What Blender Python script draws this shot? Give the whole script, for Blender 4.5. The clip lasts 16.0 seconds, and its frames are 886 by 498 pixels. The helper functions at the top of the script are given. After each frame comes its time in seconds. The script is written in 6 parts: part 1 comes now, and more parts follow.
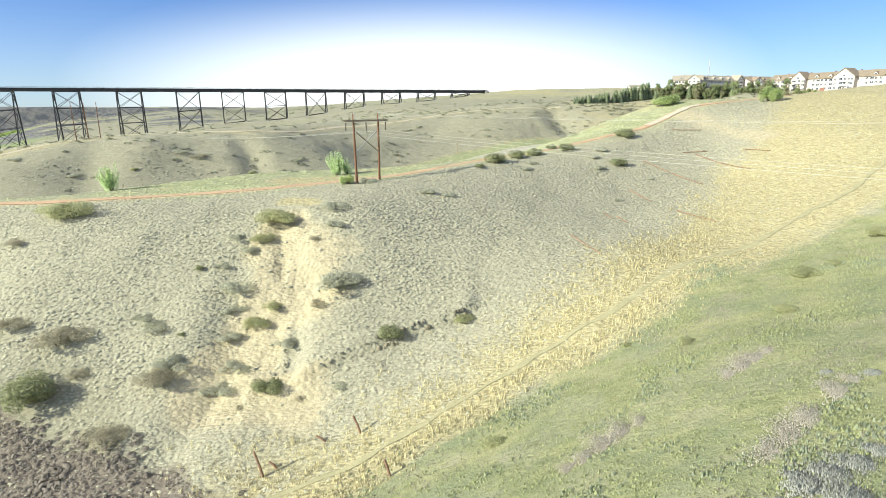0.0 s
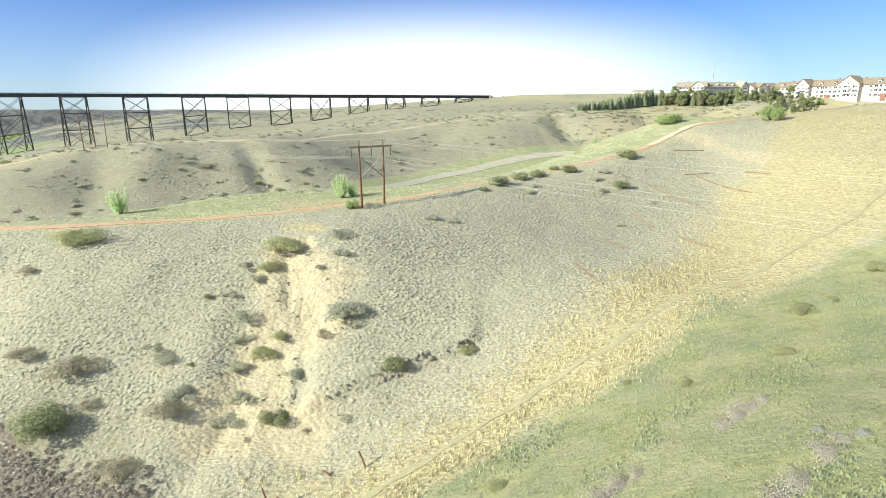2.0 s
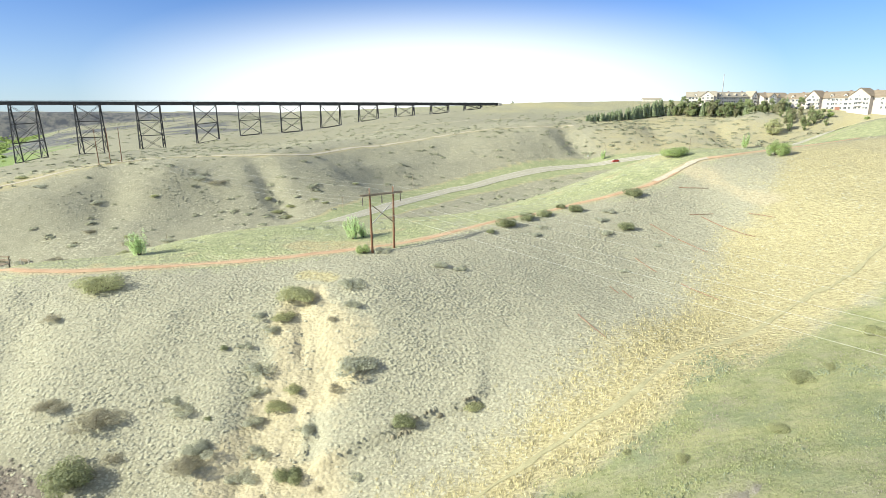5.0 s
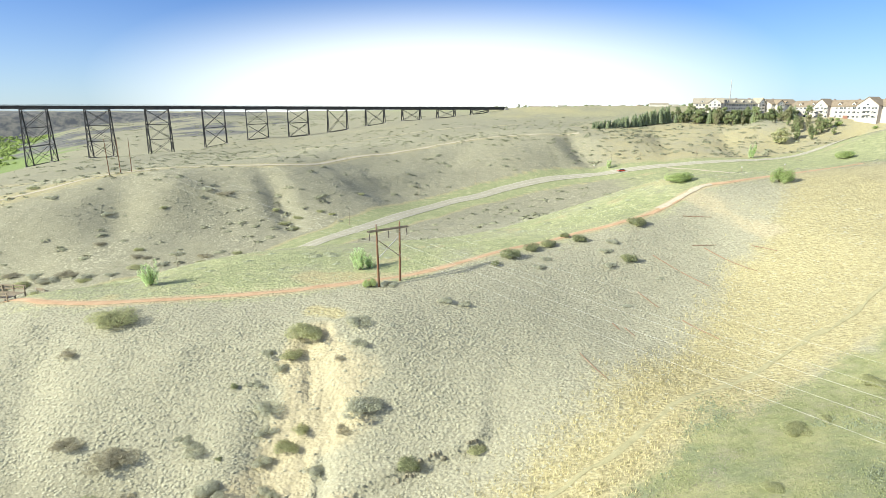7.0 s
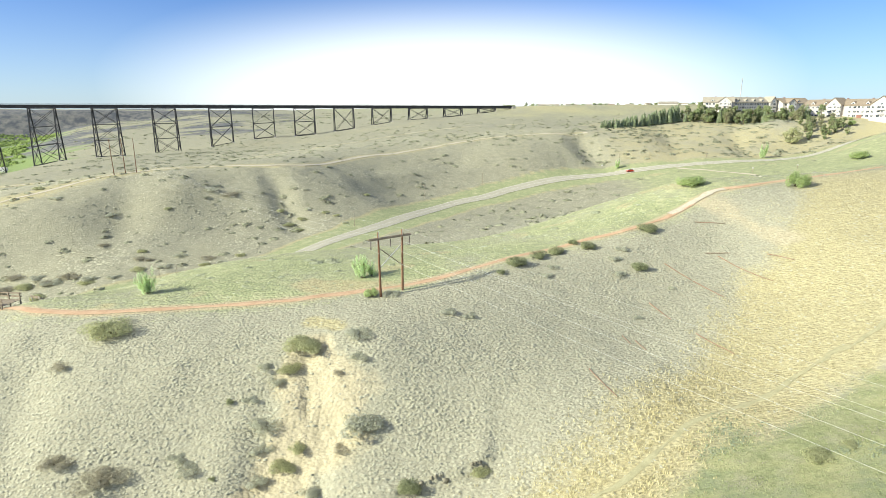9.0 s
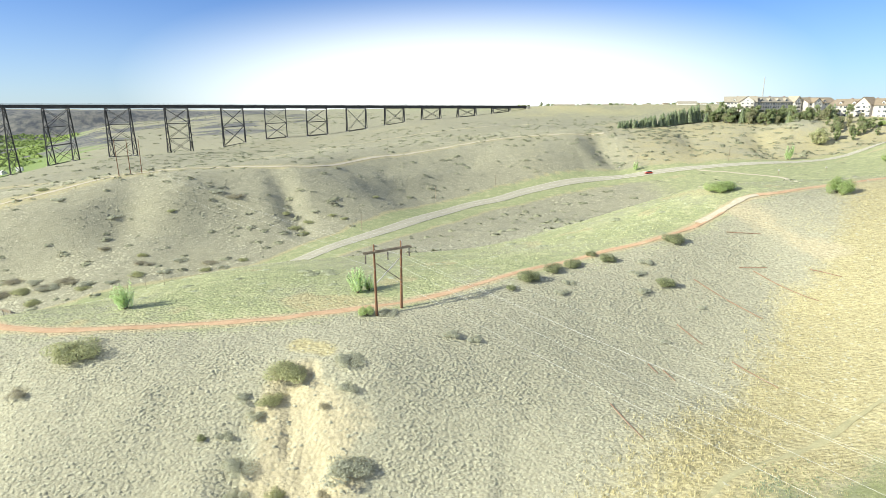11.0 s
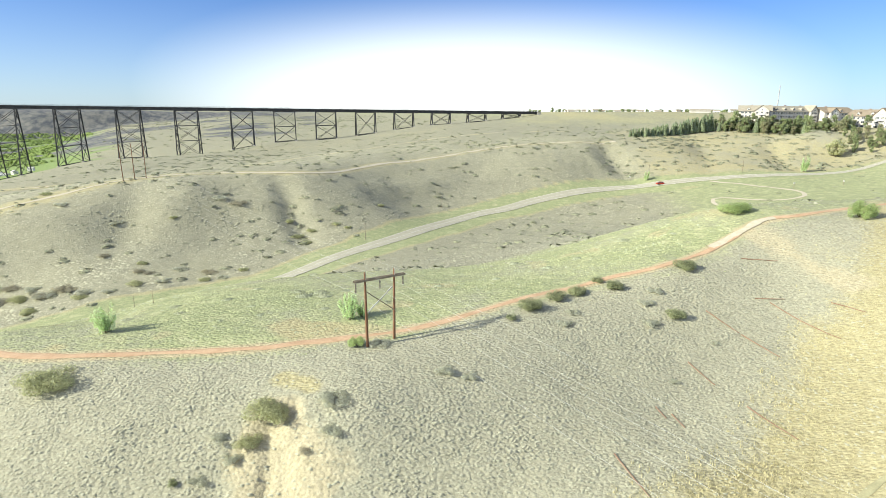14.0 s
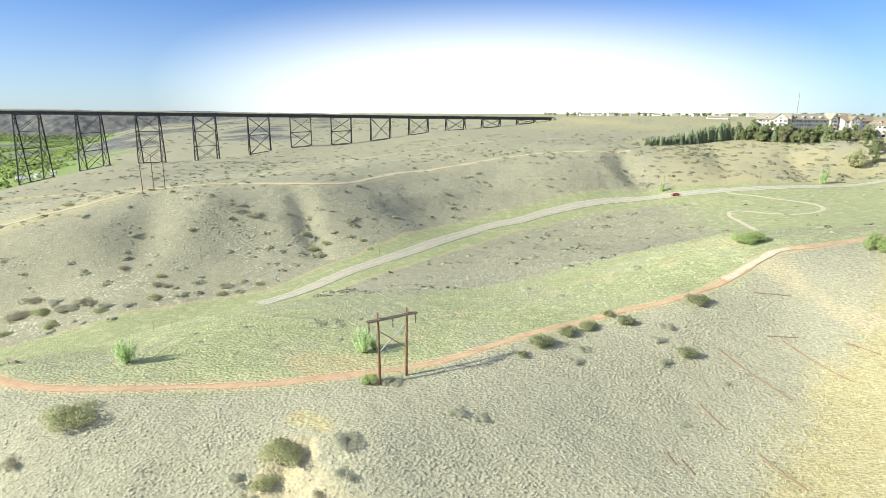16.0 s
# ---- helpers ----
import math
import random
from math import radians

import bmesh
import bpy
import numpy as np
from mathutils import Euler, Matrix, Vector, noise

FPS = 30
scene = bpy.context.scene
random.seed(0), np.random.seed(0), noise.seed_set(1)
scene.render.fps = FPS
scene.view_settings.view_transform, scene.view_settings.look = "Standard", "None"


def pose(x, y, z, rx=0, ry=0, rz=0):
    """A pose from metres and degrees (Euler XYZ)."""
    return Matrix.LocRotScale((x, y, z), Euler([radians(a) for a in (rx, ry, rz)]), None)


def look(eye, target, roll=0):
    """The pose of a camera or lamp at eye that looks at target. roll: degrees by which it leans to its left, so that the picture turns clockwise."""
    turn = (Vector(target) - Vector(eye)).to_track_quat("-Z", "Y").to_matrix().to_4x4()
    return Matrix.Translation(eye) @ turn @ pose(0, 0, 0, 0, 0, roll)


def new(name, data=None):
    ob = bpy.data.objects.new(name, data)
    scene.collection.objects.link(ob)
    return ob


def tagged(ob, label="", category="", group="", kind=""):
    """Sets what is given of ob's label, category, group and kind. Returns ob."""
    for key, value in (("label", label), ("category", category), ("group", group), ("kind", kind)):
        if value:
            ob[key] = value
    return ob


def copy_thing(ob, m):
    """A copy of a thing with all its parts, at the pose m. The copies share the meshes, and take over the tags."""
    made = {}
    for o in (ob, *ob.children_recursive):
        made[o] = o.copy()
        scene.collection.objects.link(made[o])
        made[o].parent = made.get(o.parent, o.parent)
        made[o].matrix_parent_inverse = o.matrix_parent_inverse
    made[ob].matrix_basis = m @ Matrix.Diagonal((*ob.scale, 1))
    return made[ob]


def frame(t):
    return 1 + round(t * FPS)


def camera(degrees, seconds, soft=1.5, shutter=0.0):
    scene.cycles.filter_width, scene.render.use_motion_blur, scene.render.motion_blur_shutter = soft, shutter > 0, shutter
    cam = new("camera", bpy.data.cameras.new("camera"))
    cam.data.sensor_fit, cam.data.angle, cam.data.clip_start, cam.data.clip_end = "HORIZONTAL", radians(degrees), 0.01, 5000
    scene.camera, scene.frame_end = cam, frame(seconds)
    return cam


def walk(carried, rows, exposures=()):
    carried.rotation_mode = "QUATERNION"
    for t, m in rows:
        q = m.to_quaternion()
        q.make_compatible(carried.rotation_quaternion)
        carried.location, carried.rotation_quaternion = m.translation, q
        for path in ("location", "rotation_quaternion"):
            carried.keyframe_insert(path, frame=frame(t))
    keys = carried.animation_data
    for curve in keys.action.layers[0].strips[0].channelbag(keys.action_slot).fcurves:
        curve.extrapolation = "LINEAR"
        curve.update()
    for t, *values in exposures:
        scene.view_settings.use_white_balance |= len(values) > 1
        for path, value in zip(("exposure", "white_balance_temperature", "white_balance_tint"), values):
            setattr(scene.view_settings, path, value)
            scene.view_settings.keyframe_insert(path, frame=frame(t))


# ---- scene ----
cam = camera(77.9, 16.0, soft=0.85)
PATH = [
    (0, (0.261, 1.038, 31.575), (0.2559, 2.9755, 31.0810), -0.53),
    (0.5, (0.296, 1.020, 32.398), (0.2871, 2.9584, 31.9048), -0.50),
    (1, (0.255, 0.924, 33.227), (0.2437, 2.8621, 32.7355), -0.50),
    (1.5, (0.295, 0.901, 34.050), (0.2794, 2.8404, 33.5616), -0.52),
    (2, (0.264, 0.815, 35.007), (0.2459, 2.7552, 34.5198), -0.46),
    (2.5, (0.259, 0.739, 36.055), (0.2366, 2.6787, 35.5701), -0.44),
    (3, (0.245, 0.614, 37.078), (0.2163, 2.5542, 36.5936), -0.39),
    (3.5, (0.292, 0.532, 38.304), (0.2564, 2.4725, 37.8203), -0.37),
    (4, (0.289, 0.444, 39.455), (0.2491, 2.3840, 38.9724), -0.35),
    (6.5, (0.293, 0.239, 46.147), (0.2308, 2.1785, 45.6626), -0.18),
    (7, (0.395, 0.185, 47.511), (0.3266, 2.1242, 47.0256), -0.12),
    (7.5, (0.494, 0.244, 48.136), (0.4210, 2.1825, 47.6485), -0.15),
    (8, (0.563, 0.739, 48.429), (0.4870, 2.6765, 47.9386), -0.15),
    (10.5, (1.344, 9.558, 48.226), (1.2114, 11.4915, 47.7338), -0.15),
    (11, (1.738, 11.946, 48.161), (1.5940, 13.8790, 47.6699), -0.15),
    (11.5, (2.251, 14.165, 48.138), (2.0964, 16.0988, 47.6497), -0.09),
    (12, (2.683, 15.915, 48.071), (2.5233, 17.8486, 47.5857), 0.05),
    (12.5, (2.961, 16.999, 48.081), (2.7984, 18.9322, 47.5960), 0.16),
    (13, (3.116, 17.326, 48.311), (2.9495, 19.2594, 47.8268), 0.31),
    (13.5, (3.103, 17.130, 49.168), (2.9339, 19.0630, 48.6846), 0.42),
    (14, (3.054, 17.014, 50.291), (2.8764, 18.9476, 49.8098), 0.50),
    (14.5, (3.024, 16.974, 51.385), (2.8365, 18.9064, 50.9052), 0.54),
    (15, (3.045, 17.074, 52.571), (2.8448, 19.0048, 52.0917), 0.58),
    (15.5, (3.087, 17.176, 53.965), (2.8747, 19.1064, 53.4859), 0.58),
    (16, (3.161, 17.234, 55.451), (2.9337, 19.1625, 54.9725), 0.62),
]
walk(cam, [(t, look(eye, target, roll)) for t, eye, target, roll in PATH], exposures=[(0.0, 0.93), (16.0, 0.93)])

# ---- light: a hazy morning sun from the west, low over the coulee ----
SUN_FROM = Vector((-0.82, -0.38, 0.45)).normalized()
world = bpy.data.worlds.new("sky")
scene.world = world
world.use_nodes = True
wt = world.node_tree
sky = wt.nodes.new("ShaderNodeTexSky")
sky.sky_type = "NISHITA"
sky.sun_disc = False
sky.sun_elevation = math.asin(SUN_FROM.z)
sky.sun_rotation = math.atan2(SUN_FROM.x, SUN_FROM.y)
sky.air_density, sky.dust_density, sky.ozone_density = 1.0, 0.3, 3.0
wt.nodes["Background"].inputs[1].default_value = 0.115
# a milky sky with thin haze along the prairie horizon and a painted vignette oval
geo = wt.nodes.new("ShaderNodeTexCoord")
sep = wt.nodes.new("ShaderNodeSeparateXYZ")
wt.links.new(geo.outputs["Generated"], sep.inputs[0])


def wmath(op, a, b=None):
    n = wt.nodes.new("ShaderNodeMath")
    n.operation = op
    for i, v in enumerate((a, b)):
        if v is None:
            continue
        if hasattr(v, "links"):
            wt.links.new(v, n.inputs[i])
        else:
            n.inputs[i].default_value = v
    return n.outputs[0]


# white oval ahead with bluer sides: lens falloff put into the sky colour
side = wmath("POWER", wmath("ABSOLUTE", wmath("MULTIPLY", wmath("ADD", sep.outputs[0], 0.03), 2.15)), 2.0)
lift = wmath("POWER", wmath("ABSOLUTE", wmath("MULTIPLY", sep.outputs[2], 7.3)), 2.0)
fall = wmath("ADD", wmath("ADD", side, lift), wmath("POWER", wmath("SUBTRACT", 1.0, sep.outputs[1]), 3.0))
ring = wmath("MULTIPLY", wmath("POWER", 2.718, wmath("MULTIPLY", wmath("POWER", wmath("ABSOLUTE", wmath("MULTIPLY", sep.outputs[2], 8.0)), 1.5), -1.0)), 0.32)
# paler sky behind and overhead, which lifts the fill light
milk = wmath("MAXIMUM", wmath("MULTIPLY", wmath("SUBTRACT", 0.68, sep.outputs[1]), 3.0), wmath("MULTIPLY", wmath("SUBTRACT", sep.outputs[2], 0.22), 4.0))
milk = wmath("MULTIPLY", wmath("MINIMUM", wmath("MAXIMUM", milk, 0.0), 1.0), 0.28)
haze_vignette = wmath("MAXIMUM", wmath("MAXIMUM", ring, milk), wmath("POWER", 2.718, wmath("MULTIPLY", wmath("POWER", fall, 1.7), -0.75)))
clear = wt.nodes.new("ShaderNodeMixRGB")
clear.blend_type = "MULTIPLY"
clear.inputs[0].default_value = 1.0
clear.inputs[2].default_value = (0.21, 0.395, 0.69, 1)
wt.links.new(sky.outputs[0], clear.inputs[1])
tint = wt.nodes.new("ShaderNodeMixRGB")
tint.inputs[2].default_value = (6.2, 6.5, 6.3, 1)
wt.links.new(haze_vignette, tint.inputs[0])
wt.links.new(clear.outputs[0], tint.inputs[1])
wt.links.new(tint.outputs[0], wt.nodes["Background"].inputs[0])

sun = new("sun", bpy.data.lights.new("sun", "SUN"))
sun.data.energy, sun.data.angle, sun.data.color = 4.6, radians(1.8), (0.98, 0.965, 0.80)
sun.matrix_world = look(SUN_FROM * 100, (0, 0, 0))

# ---- materials ----


def material(name, rough=0.9, metal=0.0):
    m = bpy.data.materials.new(name)
    m.use_nodes = True
    b = m.node_tree.nodes["Principled BSDF"]
    b.inputs["Roughness"].default_value = rough
    b.inputs["Metallic"].default_value = metal
    b.inputs["Specular IOR Level"].default_value = 0.25
    return m, m.node_tree, b


def node(tree, kind, **inputs):
    n = tree.nodes.new(kind)
    for k, v in inputs.items():
        k = k.replace("_", " ")
        if hasattr(v, "links"):
            tree.links.new(v, n.inputs[k])
        else:
            n.inputs[k].default_value = v
    return n


def noise_at(tree, scale, detail=4.0, rough=0.6, stretch=None):
    tc = tree.nodes.new("ShaderNodeTexCoord")
    src = tc.outputs["Object"]
    if stretch:
        mp = tree.nodes.new("ShaderNodeMapping")
        mp.inputs["Scale"].default_value = stretch
        tree.links.new(src, mp.inputs[0])
        src = mp.outputs[0]
    n = node(tree, "ShaderNodeTexNoise", Scale=scale, Detail=detail, Roughness=rough)
    tree.links.new(src, n.inputs["Vector"])
    return n.outputs["Fac"]


def span(tree, src, lo, hi, a=0.0, b=1.0):
    n = tree.nodes.new("ShaderNodeMapRange")
    n.inputs["From Min"].default_value, n.inputs["From Max"].default_value = lo, hi
    n.inputs["To Min"].default_value, n.inputs["To Max"].default_value = a, b
    tree.links.new(src, n.inputs["Value"])
    return n.outputs[0]


def blend(tree, fac, a, b, mode="MIX"):
    n = tree.nodes.new("ShaderNodeMixRGB")
    n.blend_type = mode
    for i, v in ((0, fac), (1, a), (2, b)):
        if hasattr(v, "links"):
            tree.links.new(v, n.inputs[i])
        elif i == 0:
            n.inputs[0].default_value = v
        else:
            n.inputs[i].default_value = (*v, 1)
    return n.outputs[0]


def mathn(tree, op, a, b):
    n = tree.nodes.new("ShaderNodeMath")
    n.operation = op
    n.use_clamp = True
    for i, v in enumerate((a, b)):
        if hasattr(v, "links"):
            tree.links.new(v, n.inputs[i])
        else:
            n.inputs[i].default_value = v
    return n.outputs[0]


def bumped(tree, shader, height, strength, distance):
    n = node(tree, "ShaderNodeBump", Strength=strength, Distance=distance)
    tree.links.new(height, n.inputs["Height"])
    tree.links.new(n.outputs[0], shader.inputs["Normal"])


def plain(name, a, b, scale, rough=0.85, metal=0.0, bump=0.0, stretch=None, bump_scale=None):
    """A surface whose colour wanders between two tones at two scales."""
    m, t, s = material(name, rough, metal)
    big = noise_at(t, scale, 4, 0.6, stretch)
    fine = noise_at(t, scale * 6, 3, 0.6, stretch)
    mix = mathn(t, "ADD", span(t, big, 0.3, 0.7, 0, 0.75), span(t, fine, 0.3, 0.7, -0.15, 0.35))
    t.links.new(blend(t, mix, a, b), s.inputs["Base Color"])
    if bump:
        bumped(t, s, fine if not bump_scale else noise_at(t, bump_scale, 4), 0.6, bump)
    return m


def leafy(name, a, b, rough=0.8, through_light=0.4):
    """Leaves: each blade or leaf has its own tone, and lets some light through."""
    m, t, s = material(name, rough)
    g = t.nodes.new("ShaderNodeNewGeometry")
    o = t.nodes.new("ShaderNodeObjectInfo")
    f = mathn(t, "ADD", g.outputs["Random Per Island"], span(t, o.outputs["Random"], 0, 1, -0.2, 0.2))
    col = blend(t, f, a, b)
    t.links.new(col, s.inputs["Base Color"])
    tr = node(t, "ShaderNodeBsdfTranslucent")
    t.links.new(col, tr.inputs[0])
    mx = t.nodes.new("ShaderNodeMixShader")
    mx.inputs[0].default_value = through_light
    t.links.new(s.outputs[0], mx.inputs[1])
    t.links.new(tr.outputs[0], mx.inputs[2])
    t.links.new(mx.outputs[0], t.nodes["Material Output"].inputs[0])
    return m


def cells(tree, scale, stretch):
    """Distance from the middle of the nearest tussock."""
    tc = tree.nodes.new("ShaderNodeTexCoord")
    mp = tree.nodes.new("ShaderNodeMapping")
    mp.inputs["Scale"].default_value = stretch
    tree.links.new(tc.outputs["Object"], mp.inputs[0])
    v = node(tree, "ShaderNodeTexVoronoi", Scale=scale, Randomness=0.9)
    v.feature = "F1"
    tree.links.new(mp.outputs[0], v.inputs["Vector"])
    return v.outputs["Distance"]


def ground_material():
    m, t, s = material("prairie_ground", 0.95)

    def cover(name):
        n = t.nodes.new("ShaderNodeAttribute")
        n.attribute_name = name
        return n.outputs["Fac"]
    rows = noise_at(t, 1.0, 4, 0.62, (0.75, 1.5, 1.5))
    broad, mid, fine, grain = noise_at(t, 0.045, 5), noise_at(t, 0.35, 5, 0.65), noise_at(t, 1.7, 5, 0.7), noise_at(t, 7.0, 3, 0.7)
    sage = blend(t, span(t, fine, 0.36, 0.64), (0.30, 0.288, 0.205), (0.41, 0.395, 0.288))
    sage = blend(t, span(t, mid, 0.5, 0.8), sage, (0.38, 0.365, 0.265))
    sage = blend(t, span(t, broad, 0.45, 0.7, 0, 0.3), sage, (0.42, 0.395, 0.27))
    brush = blend(t, span(t, mid, 0.38, 0.66), (0.28, 0.27, 0.19), (0.37, 0.355, 0.255))
    brush = blend(t, span(t, broad, 0.42, 0.66, 0, 0.5), brush, (0.37, 0.35, 0.235))
    brush = blend(t, span(t, fine, 0.38, 0.55, 0.6, 0.0), brush, (0.21, 0.205, 0.135))
    green = blend(t, span(t, fine, 0.35, 0.65), (0.22, 0.255, 0.125), (0.39, 0.415, 0.215))
    green = blend(t, span(t, mid, 0.5, 0.72), green, (0.47, 0.455, 0.27))
    weeds = blend(t, span(t, fine, 0.35, 0.65), (0.18, 0.20, 0.092), (0.315, 0.33, 0.165))
    weeds = blend(t, span(t, mid, 0.45, 0.72), weeds, (0.335, 0.325, 0.20))
    weeds = blend(t, span(t, noise_at(t, 0.13, 4, 0.6), 0.46, 0.62, 0, 0.6), weeds, (0.18, 0.22, 0.125))
    weeds = blend(t, span(t, noise_at(t, 0.22, 4, 0.6, (0.6, 1.3, 1)), 0.5, 0.66, 0, 0.6), weeds, (0.38, 0.37, 0.185))
    straw = blend(t, span(t, fine, 0.35, 0.65), (0.33, 0.29, 0.155), (0.50, 0.45, 0.265))
    bare = blend(t, span(t, fine, 0.3, 0.65), (0.37, 0.325, 0.205), (0.52, 0.46, 0.31))
    red = blend(t, span(t, fine, 0.3, 0.7), (0.44, 0.355, 0.22), (0.50, 0.43, 0.27))
    lush = blend(t, span(t, mid, 0.35, 0.65), (0.16, 0.23, 0.07), (0.27, 0.35, 0.12))
    # dark badland stone, with the far bank's bluish haze and shade painted in
    shaded_crag = blend(t, span(t, broad, 0.38, 0.62), (0.075, 0.085, 0.10), (0.20, 0.195, 0.175))
    col = sage
    # gully brush tone, part of its darkness standing in for lens vignette
    dim_thicket = blend(t, span(t, fine, 0.35, 0.65), (0.13, 0.11, 0.09), (0.27, 0.235, 0.185))
    for name, tone in (("brush", brush), ("dim_thicket", dim_thicket), ("green", green), ("weeds", weeds), ("straw", straw), ("bare", bare), ("lush", lush), ("shaded_crag", shaded_crag), ("red", red)):
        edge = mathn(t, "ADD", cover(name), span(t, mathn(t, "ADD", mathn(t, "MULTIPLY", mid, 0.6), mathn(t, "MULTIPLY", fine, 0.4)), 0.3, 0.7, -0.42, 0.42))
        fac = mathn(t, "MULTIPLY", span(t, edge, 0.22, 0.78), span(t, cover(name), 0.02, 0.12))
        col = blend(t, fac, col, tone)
    col = blend(t, span(t, grain, 0.35, 0.6, 0.25, 0.0), col, (0.12, 0.10, 0.06))
    t.links.new(col, s.inputs["Base Color"])
    knobs = mathn(t, "MULTIPLY", mathn(t, "SUBTRACT", 1.0, cells(t, 2.3, (0.8, 1.25, 1.0))), mathn(t, "SUBTRACT", 1.0, cover("weeds")))
    h = mathn(t, "ADD", mathn(t, "MULTIPLY", knobs, 0.45), mathn(t, "ADD", mathn(t, "MULTIPLY", fine, 0.35), mathn(t, "MULTIPLY", grain, 0.2)))
    h = mathn(t, "ADD", mathn(t, "MULTIPLY", h, 0.85), mathn(t, "MULTIPLY", rows, 0.15))
    bumped(t, s, h, 1.0, 0.32)
    return m


MAT = {
    "ground": ground_material(),
    "red_dirt": plain("red_dirt", (0.40, 0.255, 0.15), (0.55, 0.385, 0.25), 0.5, 0.95, bump=0.05),
    "gravel": plain("pale_gravel", (0.40, 0.35, 0.26), (0.58, 0.52, 0.40), 1.2, 0.95, bump=0.04),
    "track": plain("worn_track", (0.27, 0.255, 0.145), (0.40, 0.37, 0.22), 1.0, 0.95, bump=0.05),
    "asphalt": plain("weathered_asphalt", (0.34, 0.315, 0.24), (0.45, 0.42, 0.325), 0.5, 0.9, bump=0.02),
    "line": plain("road_paint", (0.55, 0.53, 0.46), (0.78, 0.76, 0.68), 2.0, 0.7),
    "steel": plain("dark_bridge_steel", (0.032, 0.034, 0.038), (0.085, 0.08, 0.075), 0.3, 0.65, 0.2, bump=0.02),
    "concrete": plain("concrete_footing", (0.33, 0.31, 0.27), (0.50, 0.47, 0.41), 1.0, 0.9, bump=0.02),
    "pole": plain("creosoted_pole", (0.12, 0.062, 0.035), (0.26, 0.14, 0.08), 1.5, 0.85, bump=0.02, stretch=(3, 3, 0.25)),
    "timber": plain("grey_timber", (0.20, 0.16, 0.11), (0.36, 0.30, 0.22), 1.5, 0.85, bump=0.015),
    "wire": plain("aluminium_wire", (0.40, 0.40, 0.37), (0.50, 0.50, 0.46), 1.0, 0.6, 0.1),
    "porcelain": plain("insulator_glaze", (0.10, 0.085, 0.07), (0.20, 0.17, 0.14), 6.0, 0.3),
    "galvanised": plain("galvanised_brace", (0.42, 0.41, 0.38), (0.62, 0.60, 0.56), 3.0, 0.5, 0.4),
}

# ---- small mesh helpers ----


def part(name, bm, mat, parent=None, label=""):
    me = bpy.data.meshes.new(name)
    bm.to_mesh(me)
    bm.free()
    me.materials.append(mat)
    ob = new(name, me)
    if parent:
        ob.parent = parent
    if label:
        ob["label"] = label
    return ob


def solid(name, verts, faces, mat, parent=None, smooth=False, normals=None):
    """One mesh from arrays."""
    verts, faces = np.asarray(verts, np.float32), np.asarray(faces, np.int32)
    me = bpy.data.meshes.new(name)
    k = faces.shape[1]
    me.vertices.add(len(verts))
    me.vertices.foreach_set("co", verts.ravel())
    me.loops.add(faces.size)
    me.loops.foreach_set("vertex_index", faces.ravel())
    me.polygons.add(len(faces))
    me.polygons.foreach_set("loop_start", np.arange(0, faces.size, k, dtype=np.int32))
    me.polygons.foreach_set("use_smooth", np.full(len(faces), smooth))
    me.update(calc_edges=True)
    if normals is not None:
        me.polygons.foreach_set("use_smooth", np.full(len(faces), True))
        me.normals_split_custom_set_from_vertices(normals.tolist())
    me.materials.append(mat)
    ob = new(name, me)
    if parent:
        ob.parent = parent
    return ob


def beam(bm, a, b, w, d=None, up=(0, 0, 1)):
    """A squared bar from a to b, slightly chamfered at its ends' edges by a smaller cap."""
    a, b = Vector(a), Vector(b)
    d = d or w
    ax = (b - a).normalized()
    s = ax.cross(Vector(up))
    if s.length < 1e-3:
        s = ax.cross(Vector((1, 0, 0)))
    s.normalize()
    u = s.cross(ax)
    rings = []
    for p, k in ((a, 0.9), (a + ax * w * 0.15, 1), (b - ax * w * 0.15, 1), (b, 0.9)):
        rings.append([bm.verts.new(p + s * w / 2 * k * i + u * d / 2 * k * j) for i, j in ((-1, -1), (1, -1), (1, 1), (-1, 1))])
    for r0, r1 in zip(rings, rings[1:]):
        for i in range(4):
            bm.faces.new((r0[i], r0[(i + 1) % 4], r1[(i + 1) % 4], r1[i]))
    bm.faces.new(rings[0][::-1])
    bm.faces.new(rings[-1])


def rod(bm, pts, radii, sides=8):
    """A round bar through points, with a radius at each."""
    rings = []
    for i, p in enumerate(pts):
        p = Vector(p)
        ax = (Vector(pts[min(i + 1, len(pts) - 1)]) - Vector(pts[max(i - 1, 0)])).normalized()
        s = ax.cross(Vector((0, 0, 1)))
        if s.length < 1e-3:
            s = Vector((1, 0, 0))
        s.normalize()
        u = ax.cross(s)
        rings.append([bm.verts.new(p + (s * math.cos(k * math.tau / sides) + u * math.sin(k * math.tau / sides)) * radii[i]) for k in range(sides)])
    for r0, r1 in zip(rings, rings[1:]):
        for i in range(sides):
            bm.faces.new((r0[i], r0[(i + 1) % sides], r1[(i + 1) % sides], r1[i]))
    bm.faces.new(rings[0][::-1])
    bm.faces.new(rings[-1])


def empty(name, place, label, category, group="", turn=0.0):
    ob = new(name)
    ob.matrix_world = pose(*place, 0, 0, turn)
    return tagged(ob, label, category, group)


